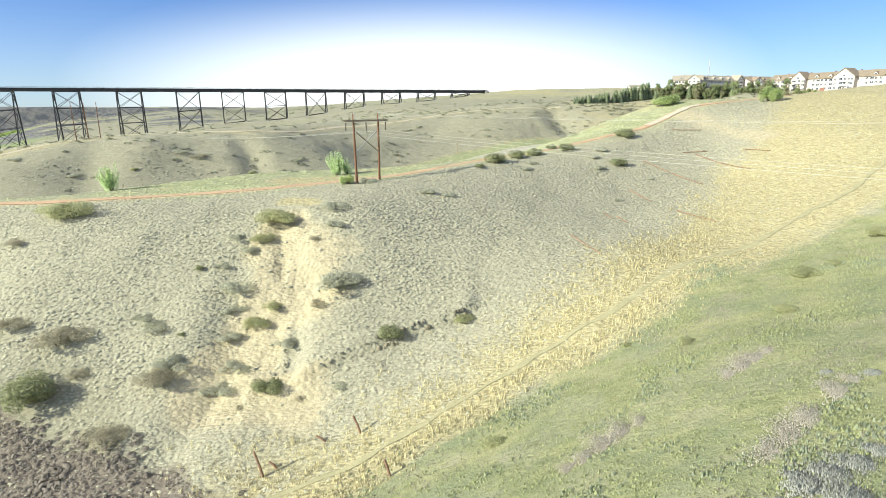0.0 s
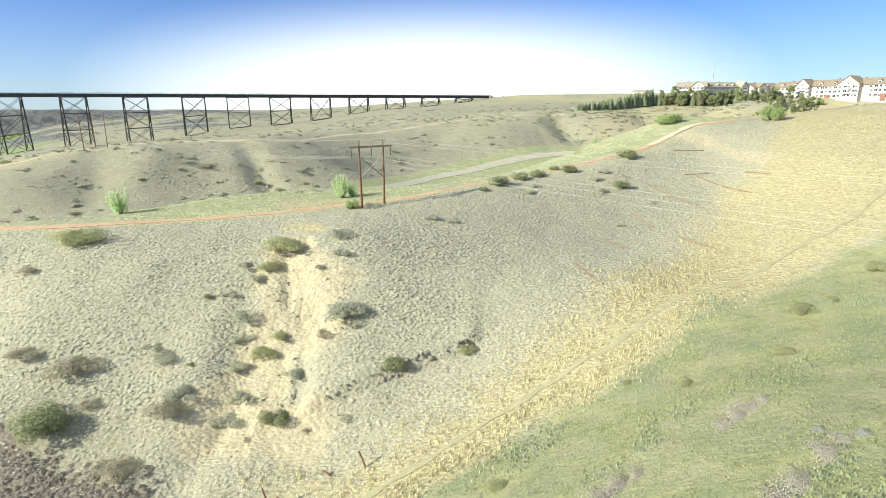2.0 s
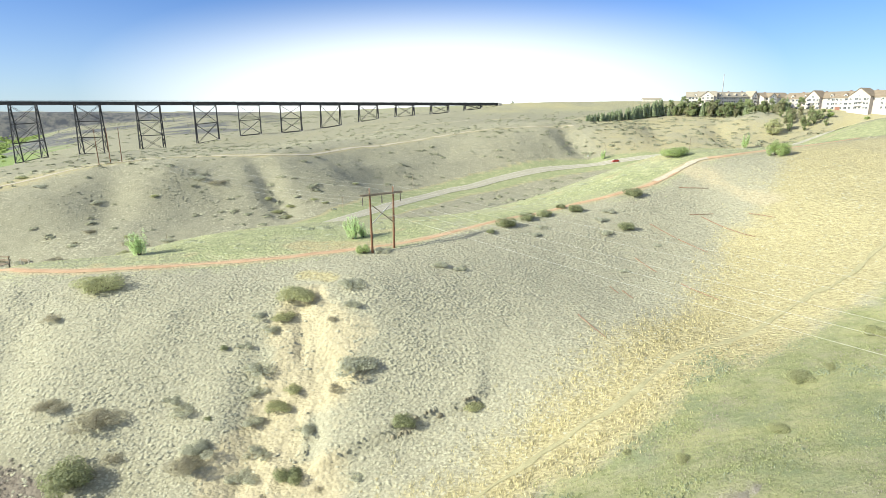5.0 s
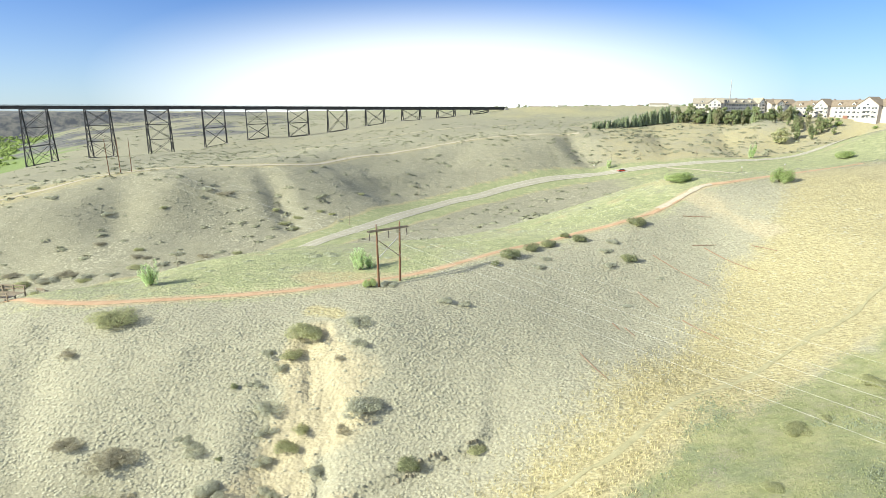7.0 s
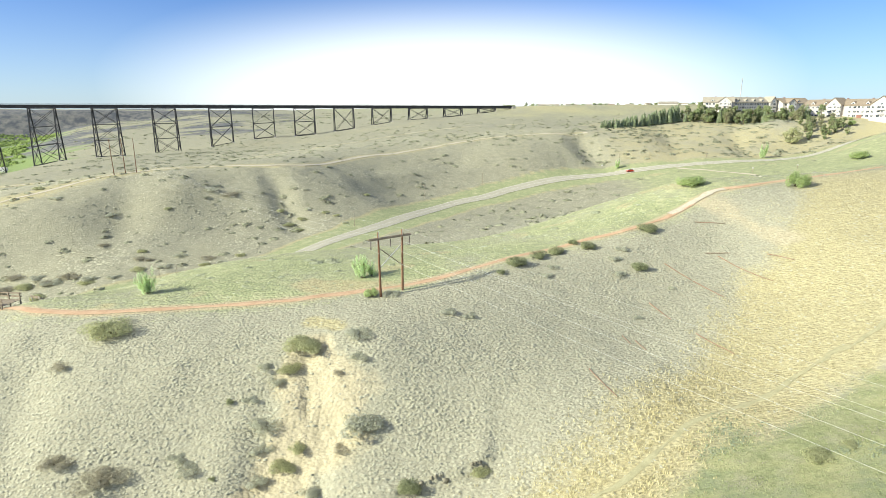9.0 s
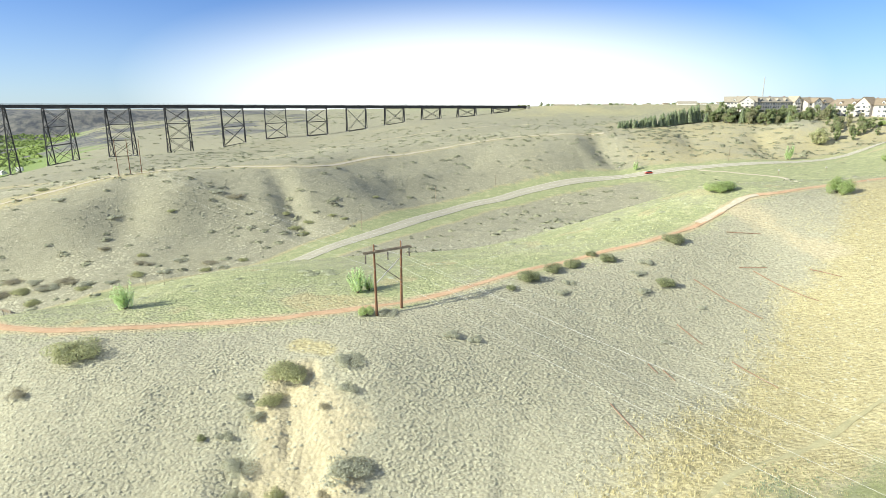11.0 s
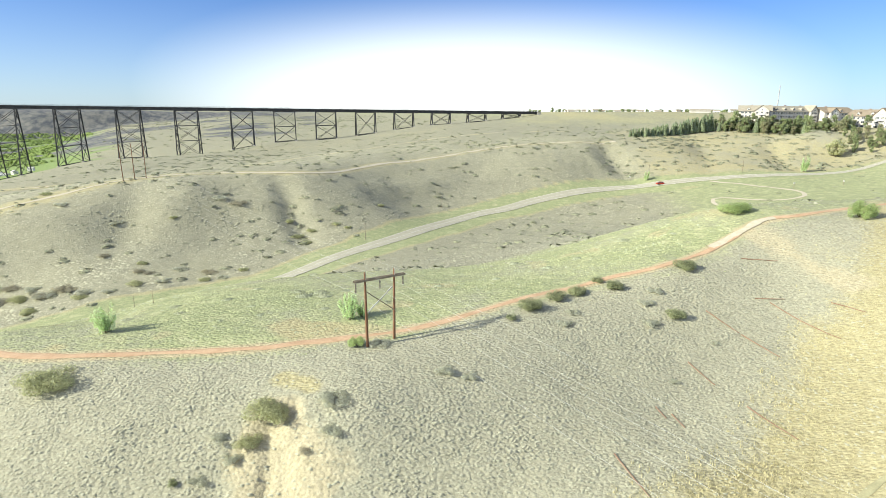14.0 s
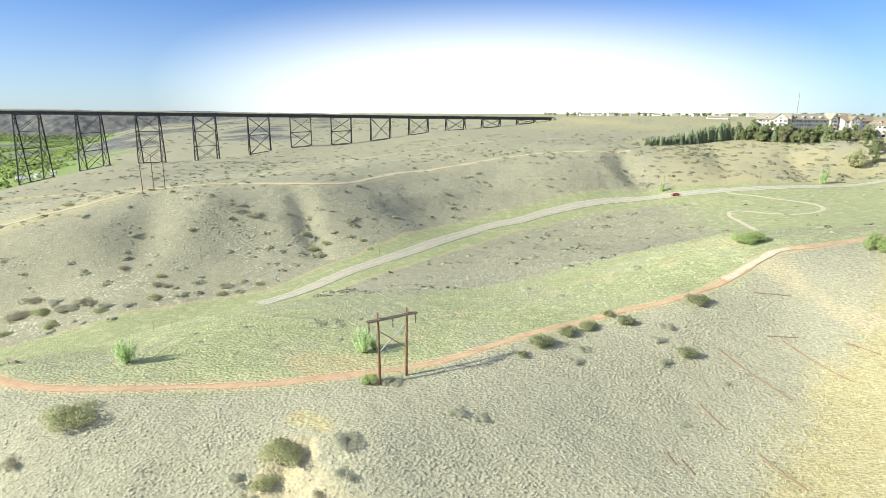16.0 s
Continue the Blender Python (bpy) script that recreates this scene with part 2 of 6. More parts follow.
# ---- the lie of the land ----
# each line follows a break in the ground: crests, feet of slopes, the gully, the roadbed
RED_PATH = [(-88, 89, 12.0), (-72, 82, 18.3), (-63, 77.8, 19.3), (-52, 77.0, 19.5), (-40, 78.6, 19.8), (-29, 79.9, 20.4), (-18.5, 82.6, 20.9),
            (-8.3, 86.0, 21.5), (0, 90.7, 22.5), (9.2, 97, 23.6), (22, 103.8, 24.9), (31, 106.4, 26.8), (42, 113.8, 28.4),
            (52, 121.5, 31.4), (60, 123, 32.4), (71, 127.5, 33.3), (95, 134, 35.5)]
GULLY = [(-75, 36, -4), (-40, 35, 0.3), (-20, 35, 2.2), (-8.4, 38, 4.2), (3.3, 45, 7.5), (11.7, 49.7, 10.2), (18, 53, 12.4), (26, 59, 14.5),
         (36, 63, 15.9), (45.5, 68, 18.8), (50.3, 69.5, 20.6), (59.6, 75.3, 23.9), (80, 86, 29.5)]
ROAD = [(-150, 108, -9), (-119, 127, -5.6), (-104, 140, -4.2), (-84, 155, -2.6), (-64, 173, -0.5), (-51, 198, 1.3), (-34, 228, 1.9), (-9, 273, 2.6), (10, 291, 4.0), (29, 308, 6.7), (66, 329, 10.0), (113, 337, 14.8),
        (160, 339, 18.5), (206, 346, 21.4), (263, 359, 25.5), (340, 380, 31)]
FACE_TOP = [(-51, 67.6, 17.1), (-36.5, 65, 16.6), (-28.5, 63, 14.5), (-18.7, 65, 16.5), (-11.7, 66.7, 18.6), (-0.5, 69, 17.5),
            (11.6, 72.3, 17.4), (14, 78, 18.7), (24.6, 75.3, 16.6), (34, 93, 21.7), (44.4, 87.7, 20.2), (48, 106, 26.1), (63.6, 90, 27.4)]
FACE_FOOT = [(-47.8, 58, 12), (-38, 55.2, 9.7), (-32, 56.2, 9.9), (-26.7, 53.6, 9.0), (-19.6, 57, 10.1), (-13, 60.5, 13.2),
             (-10.2, 54.7, 10.6), (-5, 52.7, 8.2), (-1, 56.7, 10.4), (8, 51, 9.4), (-34, 46.7, 4.3), (-11.5, 44.3, 4.0), (18, 63, 14.6)]
NEAR_SLOPE = [(2.3, 31.2, 9.8), (15.4, 38.2, 12.7), (20.2, 34.4, 15.9), (38.9, 57, 16.6), (0, 0, 18.5), (30, 0, 22), (60, 10, 24),
              (-30, 10, 3), (-60, 18, -2), (0, -30, 24), (90, 40, 30), (135, -90, 26), (-80, 0, 0), (48, 58, 19.2), (14, 18, 18.3)]
BENCH = [(-58, 92, 17.5), (-50, 85, 20.2), (-30, 101, 20.6), (-17, 91, 21.4), (0, 105, 21.5), (16, 108, 23.2), (25, 109, 25), (36, 121, 27.2),
         (50, 130, 32.6), (70, 125, 33), (54, 118, 30.8), (110, 150, 35), (85, 160, 29)]
BENCH_BACK = [(-105, 118, -3), (-78, 108, 9), (-60, 112, 15.4), (-43, 122, 16.6), (-20, 135, 15.5), (0, 150, 13.5), (7, 182, 8.6), (6, 211, 4.0),
              (35, 165, 19), (58, 288, 3.6), (90, 240, 9.5), (135, 280, 13.4), (115, 300, 11), (150, 200, 24), (190, 290, 20)]
COULEE = [(-153, 175, -4.5), (-128, 145, -7), (-130, 190, 2.0), (-108, 160, -3), (-85, 185, -1), (-95, 212, 2.9), (-71, 221, 3.6), (-42, 283, 8.3), (62, 343, 13.8), (-113, 213, 6.2), (-190, 150, -12), (-300, 120, -22)]
SPUR = [(-195, 206, 9.7), (-160, 203, 9.8), (-177, 224, 15.5), (-160, 251, 20.5), (-123, 229, 16.6), (-109, 234, 12.8), (-138, 209, 8.2), (-130, 264, 21.8), (-99, 268, 21.8),
        (-80, 279, 21.2), (-88, 243, 14.5), (-57, 256, 11.8), (-62, 325, 22), (-38, 418, 27.8), (-15, 375, 25.5), (21, 394, 29.8), (43, 349, 20), (66, 398, 31.2), (11, 442, 32)]
BLUFF = [(85, 403, 31.5), (110, 385, 28), (146, 416, 29.8), (125, 434, 33.5), (168, 476, 38), (176, 448, 34.5), (194, 380, 23.5), (220, 470, 38.5), (213, 385, 25), (212, 404, 34), (240, 450, 38)]
BRIDGE_LINE = [(-389, 517, 1.9), (-341, 535, 4.6), (-292, 553, 6.6), (-244, 571, 16), (-205, 585, 20.8), (-165, 601, 23.6),
               (-127, 615, 28.8), (-88, 629, 36), (-48, 645, 40), (-9, 659, 41.5), (30, 673, 46), (48, 680, 50.6)]
HILL_BACK = [(-252, 385, 13), (-281, 530, 9.5), (-160, 505, 17), (-129, 550, 25), (-330, 300, -2), (-225, 300, 10), (-160, 330, 15), (-100, 450, 22), (60, 550, 40), (110, 620, 48), (110, 520, 39), (-450, 350, -25), (-480, 480, -25)]
UPLAND = [(258, 452, 42.6), (294, 380, 38.2), (254, 347, 36.3), (244, 413, 39.4), (200, 502, 43), (300, 500, 46), (340, 430, 44), (200, 600, 49), (300, 620, 50), (400, 400, 44), (300, 200, 38), (230, 250, 26), (420, 560, 49)]
BREAKS = RED_PATH + GULLY + ROAD + FACE_TOP + FACE_FOOT + NEAR_SLOPE + BENCH + BENCH_BACK + COULEE + SPUR + BLUFF + BRIDGE_LINE + HILL_BACK + UPLAND


def lattice(ix, iy, seed):
    n = (ix * 374761393 + iy * 668265263 + seed * 974634777) & 0x7FFFFFFF
    n = ((n ^ (n >> 13)) * 1274126177) & 0x7FFFFFFF
    return ((n ^ (n >> 16)) & 0xFFFF) / 65535.0


def ripple(x, y, size, seed=0):
    """Smooth noise of about -1 to 1, with bumps of the given size."""
    x, y = np.asarray(x, float) / size, np.asarray(y, float) / size
    ix, iy = np.floor(x).astype(np.int64), np.floor(y).astype(np.int64)
    fx, fy = x - ix, y - iy
    fx, fy = fx * fx * (3 - 2 * fx), fy * fy * (3 - 2 * fy)
    a, b = lattice(ix, iy, seed), lattice(ix + 1, iy, seed)
    c, d = lattice(ix, iy + 1, seed), lattice(ix + 1, iy + 1, seed)
    return 2 * (a + (b - a) * fx + (c - a) * fy + (a - b - c + d) * fx * fy) - 1


def ease(v, lo, hi):
    k = np.clip((v - lo) / (hi - lo), 0, 1)
    return k * k * (3 - 2 * k)


def off_line(x, y, line):
    """How far each place lies from a polyline, and how far along the line (0 to 1) its nearest point is."""
    best, along = np.full(np.shape(x), 1e9), np.zeros(np.shape(x))
    n = len(line) - 1
    for i, (p, q) in enumerate(zip(line, line[1:])):
        dx, dy = q[0] - p[0], q[1] - p[1]
        k = np.clip(((x - p[0]) * dx + (y - p[1]) * dy) / (dx * dx + dy * dy), 0, 1)
        d = np.hypot(x - p[0] - k * dx, y - p[1] - k * dy)
        along = np.where(d < best, (i + k) / n, along)
        best = np.minimum(d, best)
    return best, along


def curved(line, step=1.0):
    """A polyline rounded through its points and cut into even steps."""
    p = np.array([q[:2] for q in line], float)
    p = np.vstack([2 * p[0] - p[1], p, 2 * p[-1] - p[-2]])
    out = []
    for a, b, c, d in zip(p, p[1:], p[2:], p[3:]):
        n = max(2, int(np.hypot(*(c - b)) / step))
        t = np.linspace(0, 1, n, endpoint=False)[:, None]
        out.append(0.5 * (2 * b + (c - a) * t + (2 * a - 5 * b + 4 * c - d) * t**2 + (3 * b - a - 3 * c + d) * t**3))
    return np.vstack(out + [p[-2:-1]])


def bent_sheet(breaks, stiff=0.004):
    """A thin plate bent through the break lines."""
    b = np.array(breaks, float)
    p = b[:, :2] / 100
    r = np.linalg.norm(p[:, None] - p[None], axis=2)
    n = len(b)
    a = np.zeros((n + 3, n + 3))
    a[:n, :n] = r**2 * np.log(r + 1e-9) + np.eye(n) * stiff
    a[:n, n], a[n, :n], a[:n, n + 1:], a[n + 1:, :n] = 1, 1, p, p.T
    w = np.linalg.solve(a, np.r_[b[:, 2], 0, 0, 0])

    def height(x, y):
        out = np.empty(len(x))
        for i in range(0, len(x), 20000):
            q = np.stack([x[i:i + 20000], y[i:i + 20000]], 1) / 100
            d2 = ((q[:, None] - p[None]) ** 2).sum(2) + 1e-12
            out[i:i + 20000] = (0.5 * d2 * np.log(d2)) @ w[:n] + w[n] + q @ w[n + 1:]
        return out
    return height


SHEET = bent_sheet(BREAKS)
VALLEY_U = [-1500, -60, 0, 200, 440, 530, 640, 1120, 1170, 1250, 1305, 1360, 5000]
VALLEY_Z = [62, 52.5, 46, 23, 1.5, -18, -40, -44, -32, -26, 38, 49, 62]
# small draws that run down the slopes: line, half width, depth
DRAWS = [([(-97, 264), (-88, 250), (-80, 236), (-73, 225), (-65, 211)], 5.5, 2.6), ([(-122, 233), (-110, 234), (-95, 236), (-84, 241)], 4.5, -1.6), ([(-22, 318), (-38, 300), (-52, 285), (-64, 272)], 11.0, -2.2), ([(76, 404), (78, 372), (82, 345)], 9.0, 4.0),
         ([(-21.5, 67), (-23.4, 62), (-23.0, 57.5), (-22.0, 52), (-22.3, 48), (-23.5, 43), (-24, 37)], 2.3, 0.75), ([(-150, 243), (-136, 215), (-128, 188)], 9.0, 2.2), ([(10, 385), (-6, 340), (-22, 300)], 9.0, 0.7),
         ([(-58, 70), (-53, 58), (-47, 46)], 3.5, 0.9), ([(150, 440), (140, 395), (128, 350)], 8.0, 2.0), ([(200, 440), (186, 400), (176, 360)], 7.0, 2.5)]
DRAW_LINES = [(curved(line, 4.0), half, depth) for line, half, depth in DRAWS]
PATH_LINE, GULLY_LINE, ROAD_LINE = curved(RED_PATH, 1.5), curved(GULLY, 2.0), curved(ROAD, 4.0)
LOOP_LINE = curved([(122, 333), (135, 320), (149, 298), (144.5, 281), (131, 280), (114.5, 297), (109, 291), (108, 270), (104, 240)], 3.0)


SCARP = curved([(-19, 68.5), (-18, 65), (-17.2, 60.5), (-17.8, 56), (-18.8, 51), (-17.5, 46.5)], 1.5)


def ground_z(x, y):
    x, y = np.asarray(x, float).ravel(), np.asarray(y, float).ravel()
    u = (x - 29) * -0.937 + (y - 659) * -0.350
    wander = 90 * ripple(x, y, 700, 3) * ease(u, 300, 900)
    v = (x - 29) * -0.350 + (y - 659) * 0.937
    spurs = ease(u, 950, 1150) * (35 * ripple(x, y, 170, 17) + 22 * np.abs(ripple(x, y, 75, 18)))
    far = np.interp(u - 0.277 * np.maximum(v - 200, 0) * ease(u, 150, 400) + wander + spurs, VALLEY_U, VALLEY_Z)
    bend = ease(v + 260 * ripple(x, y, 420, 14) - np.interp(u, [0, 350, 750], [0, 100, 750]), 700, 1900) * ease(u, -200, 250)
    far = far * (1 - bend) + (50 + 6 * ripple(x, y, 300, 15)) * bend
    bank = -0.6 * x + 0.8 * y + 70 * ripple(x, y, 330, 19) + 45 * np.abs(ripple(x, y, 120, 20))
    far = np.maximum(far, np.interp(bank, [2080, 2130, 2190, 2260, 2330], [-60, -36, -26, 40, 49]) * ease(u, 100, 400) - 60 * (1 - ease(u, 100, 400)))
    out = np.maximum(np.maximum(-430 - x, x - 380), np.maximum(-70 - y, y - 640))
    k = ease(out, -60, 90)
    z = far.copy()
    near = k < 1
    z[near] = far[near] * k[near] + SHEET(x[near], y[near]) * (1 - k[near])
    for line, half, depth in DRAW_LINES:
        d, s = off_line(x, y, line[::2])
        z -= depth * np.exp(-(d / half) ** 2) * np.sin(np.clip(s, 0.06, 0.94) * math.pi) ** 0.5
    road, _ = off_line(x, y, ROAD_LINE[::3])
    path, _ = off_line(x, y, PATH_LINE[::4])
    calm = ease(road, 4, 16) * ease(path, 0.8, 3.0)
    rough = 0.10 * ripple(x, y, 7.5, 5) + 0.045 * ripple(x * 0.6, y, 2.1, 6) + 0.055 * ripple(x * 0.55, y, 1.0, 7) * ease(y - 0.62 * x, 34, 42) * (1 - ease(np.hypot(x, y - 60), 90, 130))
    hills = ease(np.hypot(x, y - 40), 110, 230)
    rough += hills * (0.4 * ripple(x, y, 37, 8) + 0.2 * ripple(x + 0.4 * y, y, 15, 9) + 0.22 * np.abs(ripple(x, y, 8, 10)))
    rough += ease(u, 420, 1000) * 6 * ripple(x, y, 160, 11) + ease(np.hypot(x, y), 900, 2500) * 3 * ripple(x, y, 420, 12)
    rough += np.maximum(ease(u, 1180, 1400), bend * (1 - bend) * 4) * 9 * (np.abs(ripple(x, y, 110, 13)) - 0.6) * (1 - ease(u, 1900, 2600))
    rough += 3.2 * np.exp(-((x - 222) ** 2 + (y - 419) ** 2) / 110)
    # a broken sod edge where the turf has slipped off the foot of the bluff
    lip = y - np.interp(x, [-15, -9, -5, -1, 3.5], [48.4, 51.0, 53.2, 54.9, 56.2]) - 0.5 * ripple(x, y, 1.7, 16)
    z = z + 0.75 * ease(lip, -0.3, 0.3) * np.exp(-np.maximum(lip, 0) / 3.5) * ease(x, -15.5, -13.5) * (1 - ease(x, 2.5, 4.5))
    # the bare scarp is scooped out and rilled by rain
    scar, _ = off_line(x, y, SCARP[::2])
    wide = np.interp(y, [44, 48, 55, 60, 68], [6.5, 5.5, 4.0, 3.2, 1.6])
    worn = (1 - ease(scar + 1.2 * ripple(x, y, 2.6, 71), wide - 2.0, wide + 1.2)) * ease(y, 43, 49)
    z = z - worn * (0.4 * ease(y, 50, 62) + 0.1 + 0.6 * np.abs(ripple(x + 0.15 * y, y * 0.28, 1.5, 72)) + 0.28 * np.abs(ripple(x, y * 0.5, 0.9, 73)) + 0.5 * ease(ripple(x + 0.3 * y, y * 0.35, 2.2, 76), 0.45, 0.75))
    return z + rough * (0.15 + 0.85 * calm)


def gully_edge(x):
    return np.interp(x, [-60, -45, -40, -33, -22, -15, -8], [54, 51, 48, 44.5, 41.5, 38, 33])


def covers(x, y):
    """How much of each ground cover grows at a place; the rest is grey sage and bunch grass."""
    near = 1 - ease(np.hypot(x, y - 60), 80, 110)
    gul, s = off_line(x, y, GULLY_LINE[::2])
    gz = np.interp(x, [p[0] for p in GULLY], [p[1] for p in GULLY])
    above = y - gz
    w1, w2 = ripple(x, y, 9, 21), ripple(x, y, 28, 22)
    face_edge = np.interp(x, [-30, -8, 4, 21, 32, 42, 50, 60, 75], [4, 4, 4.5, 7.5, 10, 17, 23, 31, 45])
    straw = ease(above + 1.6 * w1 + 1.6 * ripple(x, y, 3.2, 23), -8.5, -1.2) * (1 - ease(above - face_edge + 3 * w1 + 2 * w2, -8, 9)) * ease(x, -26, -10)
    straw = np.maximum(straw, 0.5 * ease(x + 5 * w1 - 0.5 * (y - 90), 43, 62) * ease(above, -5, 0) * (1 - ease(y, 104, 122)))
    weeds = (1 - 0.35 * ease(ripple(x, y, 7.0, 24) + 0.6 * ripple(x, y, 2.6, 25) - 0.02 * (y - 30), 0.15, 0.75)) * (1 - ease(above + 1.6 * w1 + 1.6 * ripple(x, y, 3.2, 23), -8.5, -0.8)) * ease(x, -25, -8) * ease(y, -40, 5) * (1 - ease(x, 90, 120))
    pth, along = off_line(x, y, PATH_LINE[::4])
    py = np.interp(x, [p[0] for p in RED_PATH], [p[1] for p in RED_PATH])
    bench = ease(y - py + 1.5 * w1, -3.0, 0.5) * (1 - ease(y - py + 6 * w1, 45, 78)) * ease(x, -110, -85) * (1 - ease(x, 110, 170))
    bench = np.maximum(bench, 0.6 * np.exp(-(pth / 4.0) ** 2))
    road, _ = off_line(x, y, ROAD_LINE[::3])
    verge = 1 - ease(road + 1.2 * w1 - 5 * ease(-x, 70, 110), 11, 14)
    flat = ease(x, 70, 110) * ease(y, 190, 240) * (1 - ease(y, 330, 345))
    upland = ease(x * 0.35 + y, 480, 620) * 0.45 + 0.2 * w2
    green = np.maximum.reduce([0 * x, bench * (0.72 + 0.2 * w1), verge * 0.95, flat * 0.75, upland * ease(y, 420, 560) * (1 - ease((x - 29) * -0.937 + (y - 659) * -0.350, -60, 120))])
    bare_d, _ = off_line(x, y, SCARP[::2])
    hw = np.interp(y, [44, 48, 55, 60, 65, 69], [7.0, 6.8, 5.4, 5.6, 4.9, 2.6])
    w3 = ripple(x, y, 3.2, 23)
    bare = 1 - ease(bare_d + 1.6 * w1 + 1.3 * w3, hw - 1.4, hw + 1.6)
    bare = bare * ease(y + w1, 42.5, 46) * (1 - 0.85 * ease(x, -18, -15) * ease(y + 0.6 * w3, 49.3, 50.8) * (1 - ease(y + w3, 54, 57)))
    wear, _ = off_line(x, y, np.array([(49, 117), (53, 108), (56, 100)]))
    bare = np.maximum(bare, 0.75 * (1 - ease(wear + 2 * w1, 1.5, 5.5)))
    lip, _ = off_line(x, y, np.array([(-17, 72.5), (-21, 74)]))
    dry, _ = off_line(x, y, np.array([(-24, 87), (-17, 86.2), (-12, 86.8)]))
    straw = np.maximum(straw, 1.0 * (1 - ease(dry + 2.2 * w3 + w1, 1.0, 4.4)))
    straw = np.maximum(straw, 0.6 * bench * ease(ripple(x, y, 6.0, 26) + 0.5 * w3, 0.55, 0.9))
    straw = np.maximum(straw, 0.9 * (1 - ease(lip + 0.6 * w1, 0.8, 2.2)))
    crest, _ = off_line(x, y, SPUR_TRAIL[::3])
    crest2, _ = off_line(x, y, RIDGE_TRAIL[::3])
    straw = np.maximum(straw, 0.95 * np.exp(-(np.minimum(crest, crest2 * 1.3) / (3.8 + 6 * ease(-x, 100, 190))) ** 2))
    straw = np.maximum(straw, ease(y, 250, 420) * ease(w2 + 0.4 * w1, 0.25, 0.6) * 0.28)
    rim = road + 1.2 * w1 - 5 * ease(-x, 70, 110) - 12.5
    straw = np.maximum(straw, 0.75 * np.exp(-(rim / 1.3) ** 2) * ease(y, 120, 150))
    bluff = ease(x, 70, 110) * ease(y, 340, 356) * (1 - ease(y, 470, 500))
    straw = np.maximum(straw, bluff * (0.62 + 0.25 * w1))
    straw = np.maximum(straw, (0.5 + 0.3 * w2) * ease(0.35 * x + y, 530, 640) * ease(x, 0, 60))
    u = (x - 29) * -0.937 + (y - 659) * -0.350
    v = (x - 29) * -0.350 + (y - 659) * 0.937
    lush = ease(u - 0.277 * np.maximum(v - 200, 0) + 40 * w2, 455, 535) * (1 - ease(u, 1180, 1290)) * ease(y, 350, 500) * (1 - ease(v + 150 * w2, 1300, 1700))
    ue = u - 0.277 * np.maximum(v - 200, 0)
    # where far banks and broken hills take the tone with painted haze
    shaded_crag = ease(ue + 40 * w2, 1150, 1260) * (1 - ease(ue, 1400, 1500)) * ease(y, 400, 500)
    shaded_crag = np.maximum(shaded_crag, ease(y, 700, 900) * ease(u, 80, 250) * (1 - ease(u, 1500, 1900)) * 0.9 * ease(ripple(x, y + 0.6 * x, 130, 27) + 0.6 * ripple(x, y, 45, 28), 0.0, 0.4))
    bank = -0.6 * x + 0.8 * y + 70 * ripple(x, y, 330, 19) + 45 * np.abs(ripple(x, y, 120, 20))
    shaded_crag = np.maximum(shaded_crag, ease(bank, 2090, 2170) * (1 - ease(bank, 2330, 2480)) * ease(u, 100, 500))
    mound = np.exp(-((x - 222) ** 2 + (y - 419) ** 2) / 120)
    straw = straw * (1 - mound)
    red = 1 - ease(pth, 0.7, 1.9)
    dim_thicket = near * (1 - ease(y + 1.5 * w1 + w3, gully_edge(x) - 3, gully_edge(x))) * (1 - ease(x, -14, -9)) * ease(y, 24, 30)
    return {"dim_thicket": dim_thicket, "weeds": weeds, "green": green, "straw": straw, "bare": bare, "lush": lush, "shaded_crag": shaded_crag, "red": red * 0.8, "brush": np.maximum(ease(np.hypot(x, y - 40), 90, 130) * (1 - 0.6 * bluff), np.maximum(mound, 0.85 * ease(-x + 0.8 * (48 - y) + 4 * w1, 24, 36) * (1 - ease(y, 48, 58)) * near))}


SPUR_TRAIL = curved([(-200, 205), (-177, 226), (-160, 252), (-130, 266), (-99, 271), (-80, 281), (-62, 326), (-15, 376), (21, 396), (66, 404), (85, 410)], 4.0)
RIDGE_TRAIL = curved([(-290, 300), (-230, 305), (-190, 325), (-150, 370), (-110, 440), (-60, 480), (10, 500), (60, 490)], 5.0)


def graded(lo, hi, fine_lo, fine_hi, step, grow_lo, grow_hi):
    mid = np.arange(fine_lo, fine_hi + 1e-6, step)
    up, s = [], step
    while (up[-1] if up else mid[-1]) < hi:
        s *= grow_hi
        up.append((up[-1] if up else mid[-1]) + s)
    down, s = [], step
    while (down[-1] if down else mid[0]) > lo:
        s *= grow_lo
        down.append((down[-1] if down else mid[0]) - s)
    return np.r_[down[::-1], mid, up]


def make_ground():
    xs = graded(-4300, 4300, -70, 76, 0.5, 1.042, 1.042)
    ys = graded(-260, 4700, 20, 128, 0.5, 1.06, 1.018)
    gx, gy = np.meshgrid(xs, ys)
    x, y = gx.ravel(), gy.ravel()
    z = ground_z(x, y)
    nx, ny = len(xs), len(ys)
    i = (np.arange(ny - 1)[:, None] * nx + np.arange(nx - 1)[None]).ravel()
    ob = solid("ground", np.stack([x, y, z], 1), np.stack([i, i + 1, i + nx + 1, i + nx], 1), MAT["ground"], smooth=True)
    for name, v in covers(x, y).items():
        at = ob.data.attributes.new(name, "FLOAT", "POINT")
        at.data.foreach_set("value", np.clip(v, 0, 1).astype(np.float32))
    return tagged(ob, "dry coulee hillsides of grey sage, straw grass and green turf", "ground", kind="structure")


make_ground()


